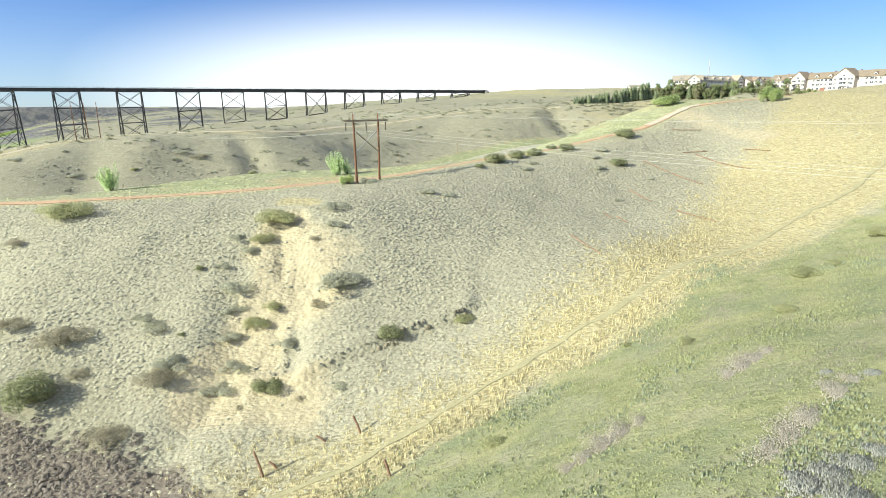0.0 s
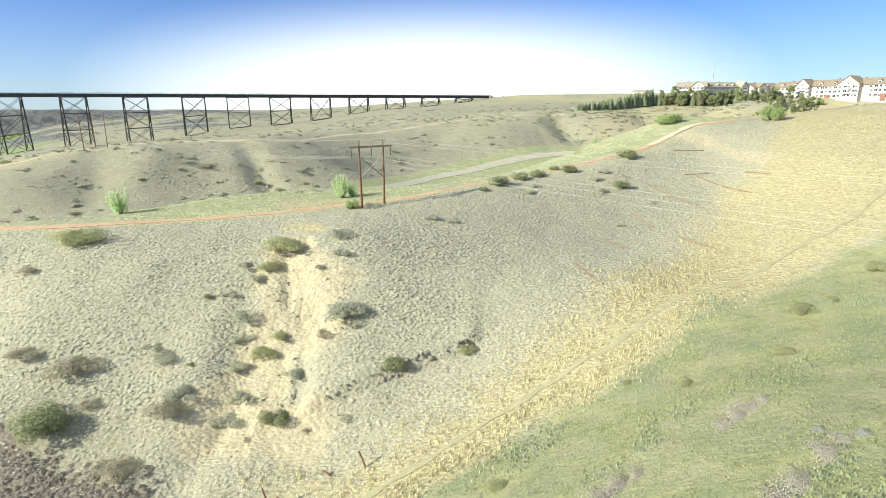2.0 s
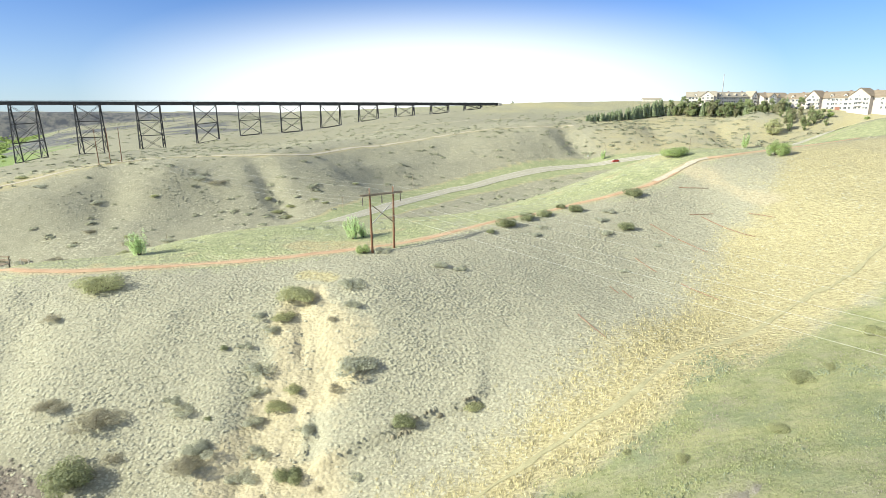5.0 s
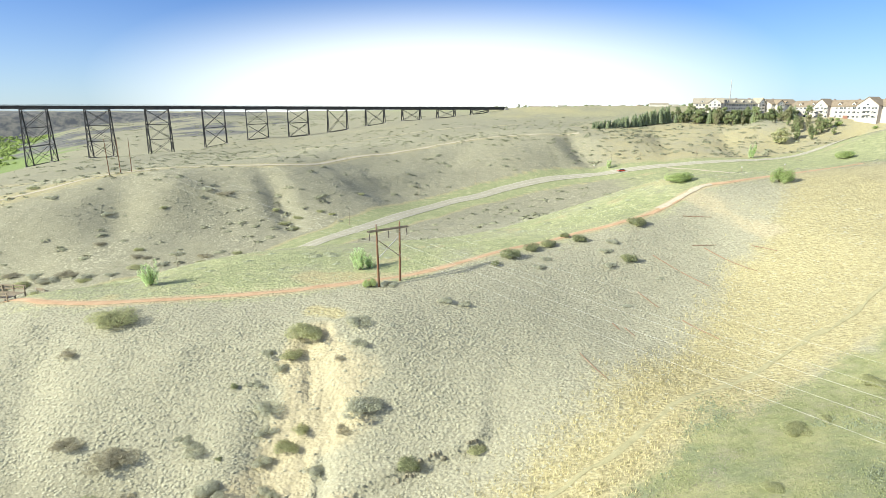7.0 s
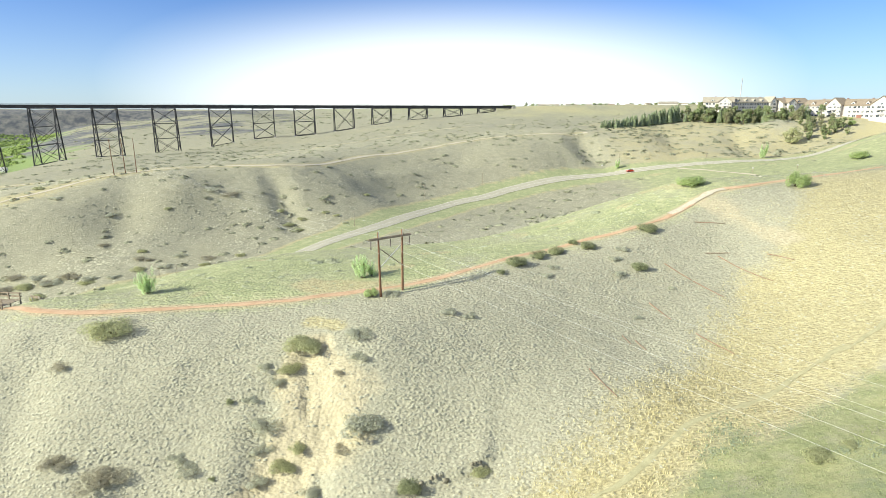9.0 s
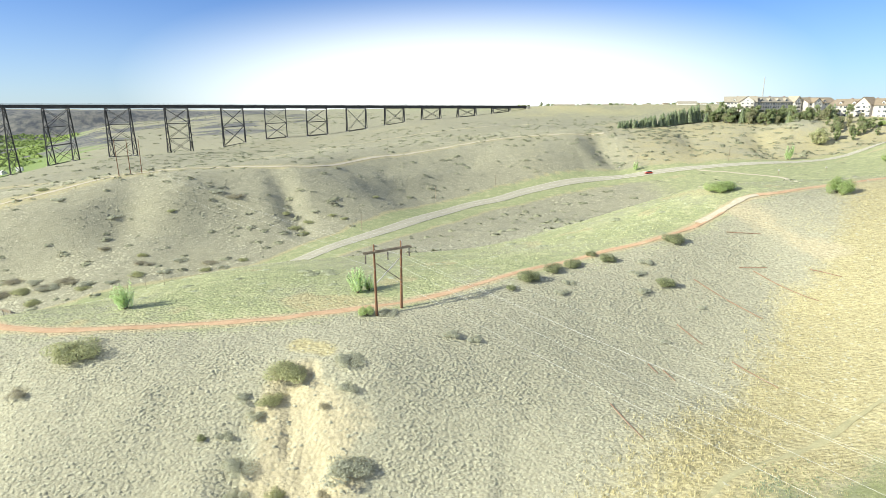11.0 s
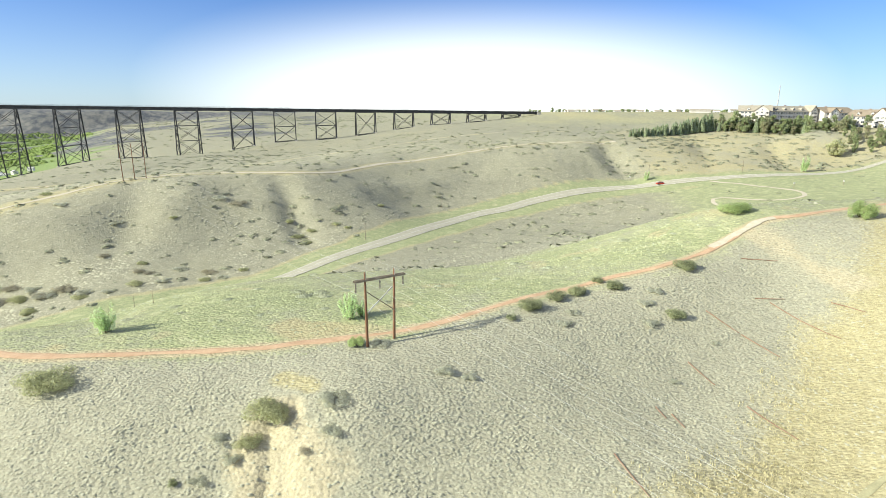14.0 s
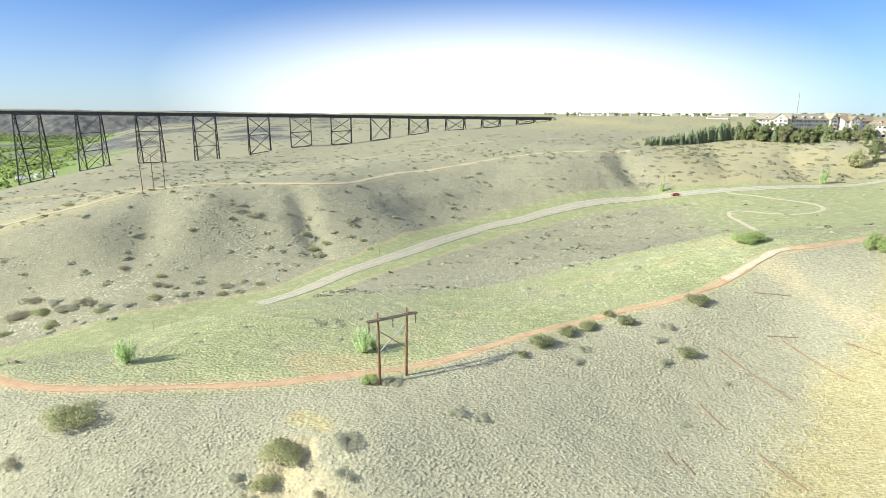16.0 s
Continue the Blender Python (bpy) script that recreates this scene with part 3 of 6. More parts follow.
def ribbon(name, line, half, mat, lift, label, category, ragged=0.25, cols=5, step=1, seed=1):
    """A worn strip laid along a line, following the ground."""
    p = line[::step]
    d = np.gradient(p, axis=0)
    d /= np.linalg.norm(d, axis=1)[:, None]
    s = np.stack([-d[:, 1], d[:, 0]], 1)
    verts = []
    for j in range(cols):
        k = 2 * j / (cols - 1) - 1
        w = half * k * (1 + ragged * ripple(np.arange(len(p)) * 1.0, np.full(len(p), 7.0 * np.sign(k)), 2.3, seed))
        q = p + s * w[:, None]
        z = np.maximum.reduce([ground_z(q[:, 0] + a, q[:, 1] + b) for a, b in ((0, 0), (0.4, 0), (-0.4, 0), (0, 0.4), (0, -0.4))])
        verts.append(np.c_[q, z + lift - (0.05 if abs(k) == 1 else 0)])
    v = np.stack(verts, 1).reshape(-1, 3)
    n = len(p)
    i = (np.arange(n - 1)[:, None] * cols + np.arange(cols - 1)[None]).ravel()
    ob = solid(name, v, np.stack([i, i + cols, i + cols + 1, i + 1], 1), mat, smooth=True)
    return tagged(ob, label, category, kind="structure")


ribbon("dirt_path", PATH_LINE, 0.58, MAT["red_dirt"], 0.05, "rusty red dirt footpath along the grassy bench", "path", ragged=0.45, seed=3)
ribbon("sandy_path", curved([(41, 113.2), (46, 117), (52, 121.5), (55, 122.3)], 1.0), 0.75, MAT["gravel"], 0.075, "pale sandy stretch of the footpath on the rise", "path", ragged=0.4, seed=5)
ribbon("gully_trail", curved(GULLY[2:], 0.7), 0.32, MAT["track"], -0.02, "narrow grey animal trail along the gully", "trail", ragged=0.95, seed=4)
ribbon("road", ROAD_LINE[len(ROAD_LINE) // 6:], 3.3, MAT["asphalt"], 0.12, "pale weathered asphalt road curving up the coulee", "road", ragged=0.0, cols=7)


def beside(line, off):
    d = np.gradient(line, axis=0)
    d /= np.linalg.norm(d, axis=1)[:, None]
    return line + np.stack([-d[:, 1], d[:, 0]], 1) * off


for off in (-3.0, 3.0, 0.0):
    ribbon("road_line", beside(ROAD_LINE[len(ROAD_LINE) // 6:], off), 0.09, MAT["line"], 0.15, "faded pale painted line on the asphalt", "road marking", ragged=0.0, cols=3)
ribbon("gravel_loop", LOOP_LINE, 0.95, MAT["gravel"], 0.12, "pale gravel footpath looping beside the road", "path", ragged=0.1)
ribbon("ridge_trail", SPUR_TRAIL, 1.1, MAT["gravel"], 0.10, "pale worn trail along the far spur crest", "trail", ragged=0.4, cols=3, seed=8)
ribbon("ridge_trail", RIDGE_TRAIL, 0.9, MAT["gravel"], 0.12, "pale worn trail over the back ridge", "trail", ragged=0.5, cols=3, seed=9)

# ---- the steel railway viaduct ----
DECK_TOP, GIRDER = 53.0, 2.6
ALONG = Vector((-0.9369, -0.3495, 0.0021))
ACROSS = Vector((0.3495, -0.9369, 0))
ABUT = Vector((30.1, 673.4, 0))
BENT = 20.9


def z_at(x, y):
    return float(ground_z([x], [y])[0])


def viaduct():
    root = empty("viaduct", (30.1, 673.4, 41), "long dark steel railway trestle viaduct across the valley", "bridge")
    inv = root.matrix_world.inverted()

    def put(name, bm, mat, parent, label=""):
        ob = part(name, bm, mat, parent, label)
        if parent is root:
            ob.matrix_parent_inverse = inv
        return ob
    starts = []
    s = 0.0
    for k in range(13):
        starts.append(s)
        s += 2 * BENT if k < 7 else BENT + 30.8
    stops = [-BENT]
    for s in starts:
        stops += [s, s + BENT]
    # girder spans, one from bent to bent
    for a, b in zip(stops, stops[1:]):
        bm = bmesh.new()
        p, q = ABUT + ALONG * (a + 0.06), ABUT + ALONG * (b - 0.06)
        for side in (-2.4, 2.4):
            o = ACROSS * side
            beam(bm, p + o + Vector((0, 0, DECK_TOP - 0.5 - GIRDER / 2)), q + o + Vector((0, 0, DECK_TOP - 0.5 - GIRDER / 2)), 0.12, GIRDER - 0.2)
            for zz in (DECK_TOP - 0.55, DECK_TOP - 0.5 - GIRDER):
                beam(bm, p + o + Vector((0, 0, zz)), q + o + Vector((0, 0, zz)), 0.55, 0.12)
            n = max(4, int((b - a) / 2.0))
            for i in range(n + 1):
                c = p.lerp(q, i / n) + o * 1.04
                beam(bm, c + Vector((0, 0, DECK_TOP - 0.6)), c + Vector((0, 0, DECK_TOP - 0.4 - GIRDER)), 0.16, 0.2)
        put("girder_span", bm, MAT["steel"], root)
    bm = bmesh.new()
    p, q = ABUT - ALONG * (BENT + 3), ABUT + ALONG * stops[-1]
    beam(bm, p + Vector((0, 0, DECK_TOP - 0.25)), q + Vector((0, 0, DECK_TOP - 0.25)), 5.6, 0.42)
    for side in (-0.72, 0.72):
        beam(bm, p + ACROSS * side + Vector((0, 0, DECK_TOP + 0.05)), q + ACROSS * side + Vector((0, 0, DECK_TOP + 0.05)), 0.08, 0.17)
    put("track_deck", bm, MAT["steel"], root, "timber and rail deck on top")
    bm = bmesh.new()
    for side in (-2.75, 2.75):
        for zz in (0.55, 1.05):
            beam(bm, p + ACROSS * side + Vector((0, 0, DECK_TOP + zz)), q + ACROSS * side + Vector((0, 0, DECK_TOP + zz)), 0.07, 0.07)
    put("walkway_rail", bm, MAT["steel"], root)
    # the masonry abutment at the plateau's edge
    bm = bmesh.new()
    a = ABUT - ALONG * (BENT + 1.5)
    for i in range(5):
        w = 3.4 + 0.25 * i
        z1 = DECK_TOP - 0.6 - i * 1.4
        beam(bm, a - ALONG * 3 + Vector((0, 0, z1 - 0.7)), a + ALONG * (1.6 + i * 0.4) + Vector((0, 0, z1 - 0.7)), 2 * w, 1.38)
    put("abutment", bm, MAT["concrete"], root, "stepped concrete abutment")
    bt = DECK_TOP - 0.5 - GIRDER
    for s in starts:
        feet = {}
        for i, ss in enumerate((s, s + BENT)):
            c = ABUT + ALONG * ss
            for side in (-1, 1):
                h = bt - z_at(c.x, c.y)
                half = 2.6 + h / 7.0
                f = c + ACROSS * side * half
                feet[i, side] = Vector((f.x, f.y, z_at(f.x, f.y)))
        tops = {(i, side): ABUT + ALONG * ss + ACROSS * side * 2.4 + Vector((0, 0, bt)) for i, ss in enumerate((s, s + BENT)) for side in (-1, 1)}
        low = max(f.z for f in feet.values())
        height = bt - low
        n = max(1, round(height / 15.5))

        def at(key, k):
            t, f = tops[key], feet[key]
            return t.lerp(f, k)
        ring = [(0, -1), (0, 1), (1, 1), (1, -1)]
        tower = None
        for j in range(n + 1):
            bm = bmesh.new()
            k = max(0.004, j / n * 0.985)
            for a, b in zip(ring, ring[1:] + ring[:1]):
                beam(bm, at(a, k), at(b, k), 0.45, 0.5)
            if tower:
                put("strut_ring", bm, MAT["steel"], tower)
            else:
                tower = put("tower", bm, MAT["steel"], root, "braced steel trestle tower")
        for key in tops:
            bm = bmesh.new()
            beam(bm, tops[key], feet[key] - Vector((0, 0, 0.4)), 0.85, 0.85)
            put("leg", bm, MAT["steel"], tower)
            bm = bmesh.new()
            f = feet[key]
            beam(bm, f + Vector((0, 0, -1.2)), f + Vector((0, 0, 0.75)), 2.0, 2.0)
            put("footing", bm, MAT["concrete"], tower, "pale concrete pier footing")
        for j in range(n):
            k0, k1 = j / n * 0.985 + 0.004, (j + 1) / n * 0.985
            for a, b in (((0, -1), (1, -1)), ((0, 1), (1, 1)), ((0, -1), (0, 1)), ((1, -1), (1, 1))):
                bm = bmesh.new()
                beam(bm, at(a, k0), at(b, k1), 0.40, 0.32)
                beam(bm, at(b, k0), at(a, k1), 0.40, 0.32)
                put("cross_brace", bm, MAT["steel"], tower)


viaduct()

# ---- the power line ----
LINE_DIR = Vector((0.637, -0.771, 0))
ARM_DIR = Vector((0.771, 0.637, 0))


def h_frame(name, centre, label, posts, arm_z, top_z, arm_half, group):
    """Wooden transmission structure: posts at offsets along the arm."""
    root = empty(name, (centre[0], centre[1], z_at(*centre)), label, "power pole", group)

    def put(n, bm, mat, lab=""):
        ob = part(n, bm, mat, root, lab)
        ob.matrix_parent_inverse = root.matrix_world.inverted()
        return ob
    c = Vector((centre[0], centre[1], 0))
    for off in posts:
        b = c + ARM_DIR * off
        b.z = z_at(b.x, b.y) - 0.3
        bm = bmesh.new()
        pts = [b.lerp(Vector((b.x + 0.06 * off, b.y, top_z)), k) for k in (0, 0.3, 0.6, 0.9, 0.985, 1)]
        rod(bm, pts, [0.19, 0.175, 0.155, 0.135, 0.13, 0.08], 10)
        put("pole", bm, MAT["pole"])
    if not arm_half:
        return root
    bm = bmesh.new()
    for side in (-0.19, 0.19):
        o = LINE_DIR * side + Vector((0, 0, arm_z))
        beam(bm, c - ARM_DIR * arm_half + o, c + ARM_DIR * arm_half + o, 0.11, 0.26)
    put("crossarm", bm, MAT["timber"], "weathered double timber crossarm")
    l, r = c + ARM_DIR * posts[0], c + ARM_DIR * posts[-1]
    for k, (p, q, m) in enumerate(((l, r, "galvanised"), (r, l, "timber"))):
        bm = bmesh.new()
        o = LINE_DIR * (0.24 if k else -0.24)
        beam(bm, p + o + Vector((0, 0, arm_z - 4.6)), q + o + Vector((0, 0, arm_z - 1.5)), 0.10, 0.13)
        put("cross_brace", bm, MAT[m])
    for off in (-arm_half + 0.25, 0, arm_half - 0.25):
        bm = bmesh.new()
        p = c + ARM_DIR * off
        for i in range(7):
            z = arm_z - 0.25 - i * 0.17
            rod(bm, [p + Vector((0, 0, z)), p + Vector((0, 0, z - 0.05)), p + Vector((0, 0, z - 0.12)), p + Vector((0, 0, z - 0.17))], [0.03, 0.125, 0.09, 0.03], 8)
        put("insulator_string", bm, MAT["porcelain"])
    for off in posts:
        bm = bmesh.new()
        p = c + ARM_DIR * off + Vector((0.06 * off, 0, top_z))
        rod(bm, [p - Vector((0, 0, 0.9)) + LINE_DIR * 0.12, p + Vector((0, 0, 0.15)) + LINE_DIR * 0.14], [0.03, 0.025], 6)
        put("pole_top_pin", bm, MAT["galvanised"])
    return root


MID, FAR_POLE, NEAR_POLE = (-10.9, 82.15), (-158.3, 250.6), (132.4, -91.3)
h_frame("power_pole_frame", MID, "two-pole wooden power line frame with timber crossarm", (-1.95, 1.95), 30.1, 31.1, 3.6, "power line structures")
h_frame("power_pole_frame", FAR_POLE, "distant row of three wooden power poles on the ridge", (-4.6, 0, 4.6), 0, 36.0, 0, "power line structures")
h_frame("power_pole_frame", NEAR_POLE, "two-pole wooden power line frame with timber crossarm", (-1.95, 1.95), 36.0, 37.0, 3.6, "power line structures")


def wire(a, b, sag, r, label):
    bm = bmesh.new()
    a, b = Vector(a), Vector(b)
    pts = []
    for i in range(61):
        k = i / 60
        p = a.lerp(b, k)
        p.z -= sag * 4 * k * (1 - k)
        pts.append(p)
    rod(bm, pts, [r] * 61, 5)
    ob = part("power_line_wire", bm, MAT["wire"])
    ob["label"] = label
    return tagged(ob, category="wire", group="power line wires")


for off, foff in ((-3.35, -4.35), (0, 0), (3.35, 4.35)):
    m = Vector((*MID, 28.65)) + ARM_DIR * off
    wire(m, Vector((*FAR_POLE, 34.6)) + ARM_DIR * foff, 5.6, 0.010, "bright aluminium power line conductor")
    wire(m, Vector((*NEAR_POLE, 34.6)) + ARM_DIR * off, 3.6, 0.010, "bright aluminium power line conductor")
for off in (-1.95, 1.95):
    m = Vector((*MID, 31.2)) + ARM_DIR * off * 1.03
    wire(m, Vector((*FAR_POLE, 35.8)) + ARM_DIR * off * 2.2, 4.4, 0.007, "thin steel overhead ground wire")
    wire(m, Vector((*NEAR_POLE, 37.1)) + ARM_DIR * off, 2.9, 0.007, "thin steel overhead ground wire")

# ---- shrubs and trees ----
MAT["dark_leaf"] = leafy("juniper_green_leaf", (0.25, 0.275, 0.15), (0.42, 0.445, 0.26), through_light=0.5)
MAT["grey_leaf"] = leafy("grey_sage_leaf", (0.45, 0.455, 0.35), (0.60, 0.605, 0.48), through_light=0.5)
MAT["olive_leaf"] = leafy("olive_leaf", (0.38, 0.39, 0.215), (0.54, 0.55, 0.32), through_light=0.5)
MAT["fresh_leaf"] = leafy("fresh_green_leaf", (0.33, 0.42, 0.16), (0.54, 0.63, 0.31), through_light=0.5)
MAT["spring_leaf"] = leafy("spring_poplar_leaf", (0.46, 0.59, 0.27), (0.70, 0.83, 0.49), through_light=0.55)
MAT["brown_leaf"] = leafy("budding_brown_twig", (0.38, 0.355, 0.26), (0.52, 0.485, 0.365), through_light=0.5)
MAT["mauve_leaf"] = leafy("mauve_grey_twig", (0.40, 0.365, 0.30), (0.53, 0.49, 0.41), through_light=0.0)
MAT["silver_leaf"] = leafy("silver_sage_leaf", (0.25, 0.26, 0.225), (0.42, 0.43, 0.385), through_light=0.0)
MAT["tree_leaf"] = leafy("broadleaf_green", (0.22, 0.27, 0.13), (0.40, 0.45, 0.23))
MAT["autumn_leaf"] = leafy("olive_brown_leaf", (0.26, 0.265, 0.15), (0.43, 0.43, 0.26))
MAT["spruce_leaf"] = leafy("spruce_needle", (0.26, 0.32, 0.19), (0.44, 0.50, 0.31), through_light=0.5)
MAT["bark"] = plain("bark", (0.10, 0.075, 0.05), (0.22, 0.17, 0.12), 2.0, 0.9, bump=0.02, stretch=(3, 3, 0.6))
RNG = np.random.default_rng(11)


def leaf_cloud(centres, radii, count, size, rng, flat=0.0):
    """Leaves (two-sided pointed quads) thrown over lobes: arrays of corners and faces."""
    centres, radii = np.asarray(centres, float), np.asarray(radii, float)
    w = (radii.prod(1) ** (2 / 3))
    which = rng.choice(len(centres), count, p=w / w.sum())
    d = rng.normal(size=(count, 3))
    d /= np.linalg.norm(d, axis=1)[:, None]
    shell = rng.uniform(0.45, 1.06, count) ** 0.6
    c = centres[which] + d * radii[which] * shell[:, None]
    up = d * 0.6 + rng.normal(size=(count, 3)) * 0.38 + np.array([0, 0, 0.6 + flat])
    up /= np.linalg.norm(up, axis=1)[:, None]
    a = np.cross(up, rng.normal(size=(count, 3)))
    a /= np.linalg.norm(a, axis=1)[:, None]
    b = np.cross(up, a)
    s = size * rng.uniform(0.6, 1.4, count)[:, None]
    v = np.stack([c - a * s, c - b * s * 0.5, c + a * s, c + b * s * 0.5], 1).reshape(-1, 3)
    f = np.arange(count * 4).reshape(-1, 4)
    return v, f


def limbs(bm, base, tips, r):
    for t in tips:
        t = Vector(t)
        b = Vector(base)
        mid = b.lerp(t, 0.5) + Vector((0, 0, (t - b).length * 0.10))
        rod(bm, [b, b.lerp(mid, 0.5), mid, t], [r, r * 0.8, r * 0.55, r * 0.15], 6)


def shrub_master(name, leaf, w, h, count, size, seed, label, category="shrub", spires=0.0):
    """A bush about w across and h high, with several stems and uneven lobes."""
    rng = np.random.default_rng(seed)
    n = 9
    ang = rng.uniform(0, math.tau, n)
    rad = rng.uniform(0.05, 0.36, n) * w
    ch = h * rng.uniform(0.32, 0.62, n) * (1 - 0.7 * rad / w)
    centres = np.c_[np.cos(ang) * rad, np.sin(ang) * rad, ch + h * 0.05]
    radii = np.c_[rng.uniform(0.14, 0.24, n) * w, rng.uniform(0.14, 0.24, n) * w, rng.uniform(0.26, 0.42, n) * h]
    if spires:
        radii[:, 2] *= 1 + spires
        centres[:, 2] *= 1 + spires * 0.4
    root = new(name)
    tagged(root, label, category)
    v, f = leaf_cloud(centres, radii, count, size, rng)
    v[:, 2] = np.maximum(v[:, 2], -0.1)
    solid("foliage", v, f, MAT[leaf], root)
    bm = bmesh.new()
    limbs(bm, (0, 0, -0.25), [(c[0], c[1], c[2] + r[2] * 0.5) for c, r in zip(centres, radii)], 0.02 + 0.018 * h)
    part("stems", bm, MAT["bark"], root)
    return root


def broom_master(name, w, h, seed, label):
    """A young poplar: upright stems that fan out, each with its own plume of leaves."""
    rng = np.random.default_rng(seed)
    n = 15
    ang, k = rng.uniform(0, math.tau, n), rng.uniform(0.1, 1, n) ** 0.6
    tips = np.c_[np.cos(ang) * k * w * 0.42, np.sin(ang) * k * w * 0.42, h * rng.uniform(0.55, 0.98, n) * (1 - 0.3 * k)]
    centres, radii = [], []
    for t in tips:
        for f in (0.35, 0.6, 0.85):
            centres.append(t * [f, f, f] + rng.normal(0, 0.08, 3))
            radii.append((w * 0.085 * (1.25 - 0.6 * f), w * 0.085 * (1.25 - 0.6 * f), h * 0.15))
    root = tagged(new(name), label, "tree")
    v, f = leaf_cloud(centres, radii, 3200, 0.085, rng)
    v[:, 2] = np.maximum(v[:, 2], 0.05)
    solid("foliage", v, f, MAT["spring_leaf"], root)
    bm = bmesh.new()
    limbs(bm, (0, 0, -0.25), [tuple(t) for t in tips], 0.05)
    part("stems", bm, MAT["bark"], root)
    return root


def tree_master(name, leaf, h, w, count, size, seed, label, trunk=0.25, lobes=14):
    rng = np.random.default_rng(seed)
    k = rng.uniform(trunk, 0.95, lobes)
    prof = np.sin(np.clip((k - trunk) / (1 - trunk), 0.08, 0.95) * math.pi) ** 0.6
    ang = rng.uniform(0, math.tau, lobes)
    rad = prof * w * 0.5 * rng.uniform(0.25, 0.75, lobes)
    centres = np.c_[np.cos(ang) * rad, np.sin(ang) * rad, k * h]
    slim = (14 / lobes) ** 0.6
    radii = np.c_[rng.uniform(0.16, 0.27, lobes) * w, rng.uniform(0.16, 0.27, lobes) * w, rng.uniform(0.09, 0.16, lobes) * h] * slim
    root = new(name)
    tagged(root, label, "tree")
    v, f = leaf_cloud(centres, radii, count, size, rng)
    solid("crown", v, f, MAT[leaf], root)
    bm = bmesh.new()
    rod(bm, [(0, 0, -0.3), (0.02 * h, 0, 0.3 * h), (0, 0.02 * h, 0.6 * h), (0, 0, 0.88 * h)], [0.03 * h, 0.022 * h, 0.014 * h, 0.004 * h], 7)
    for c in centres[::2]:
        limbs(bm, (0, 0, max(0.15 * h, c[2] - 0.25 * h)), [c], 0.01 * h)
    part("trunk", bm, MAT["bark"], root)
    return root


def conifer_master(name, h, w, seed, label):
    rng = np.random.default_rng(seed)
    root = new(name)
    tagged(root, label, "tree")
    n = 520
    k = 1 - rng.uniform(0.0, 0.96, n) ** 0.62 * 0.97
    a = rng.uniform(0, math.tau, n)
    tier = 0.82 + 0.25 * np.abs(np.sin(k * 19 + 0.4 * np.sin(a)))
    reach = w * 0.5 * (1.05 - k) ** 0.8 * tier * rng.uniform(0.7, 1.08, n)
    out = np.c_[np.cos(a), np.sin(a), np.zeros(n)]
    c = out * reach[:, None] + np.c_[np.zeros(n), np.zeros(n), k * h]
    up = out * 0.75 + rng.normal(size=(n, 3)) * 0.3 + np.array([0, 0, 0.55])
    up /= np.linalg.norm(up, axis=1)[:, None]
    side = np.c_[-np.sin(a), np.cos(a), np.zeros(n)]
    down = np.cross(up, side)
    s = (0.25 + 0.32 * rng.uniform(0.5, 1.2, n) * (1.15 - k))[:, None] * h / 10
    v = np.stack([c - down * s * 1.3, c - side * s * 0.7, c + down * s * 1.3, c + side * s * 0.7], 1).reshape(-1, 3)
    solid("crown", v, np.arange(n * 4).reshape(-1, 4), MAT["spruce_leaf"], root)
    bm = bmesh.new()
    rod(bm, [(0, 0, -0.3), (0, 0, 0.5 * h), (0, 0, 0.99 * h)], [0.024 * h, 0.014 * h, 0.003 * h], 7)
    part("trunk", bm, MAT["bark"], root)
    return root


def stand(master, x, y, scale=1.0, turn=None, used=set(), sink=0.1, group="", tall=1.0):
    """Sets a thing, or a copy of it, on the ground at x, y."""
    turn = RNG.uniform(0, 360) if turn is None else turn
    m = pose(x, y, z_at(x, y) - sink, 0, 0, turn)
    if master.name in used:
        ob = copy_thing(master, m)
    else:
        used.add(master.name)
        ob = master
        ob.matrix_basis = m
    ob.scale = (scale, scale, scale * tall)
    if group:
        ob["group"] = group
    return ob


def tussock(rng, ring=4):
    """A small smooth hummock of bunch grass."""
    v = []
    for r, z in ((1.0, -0.25), (0.68, 0.42)):
        for i in range(ring):
            a = (i + 0.5 * (r < 0.9)) * math.tau / ring
            k = r * rng.uniform(0.7, 1.3)
            v.append((math.cos(a) * k * 1.25, math.sin(a) * k, z * rng.uniform(0.75, 1.25)))
    v.append((rng.uniform(-0.25, 0.25), rng.uniform(-0.25, 0.25), rng.uniform(0.6, 0.95)))
    f = []
    for i in range(ring):
        p, q = i, (i + 1) % ring
        f += [(p, q, q + ring), (p, q + ring, p + ring), (ring + i, ring + (i + 1) % ring, 2 * ring)]
    return np.array(v), np.array(f)


def blades(rng, n=4, wide=0.3, lean=0.55, sides=4):
    """A shaggy clump of leaning pointed sheaves."""
    v, f = [], []
    for i in range(n):
        a = rng.uniform(0, math.tau)
        d = np.array([math.cos(a), math.sin(a), 0])
        p = d * rng.uniform(0.1, 0.75)
        t = p + d * lean * rng.uniform(0.2, 1.0) + np.array([0, 0, rng.uniform(0.55, 1.15)])
        k = len(v)
        for j in range(sides):
            b = a + j * math.tau / sides
            v.append(p + np.array([math.cos(b), math.sin(b), 0]) * wide * rng.uniform(0.7, 1.3) - [0, 0, 0.25])
        v.append(t)
        f += [(k + j, k + (j + 1) % sides, k + sides) for j in range(sides)]
    return np.array(v), np.array(f)


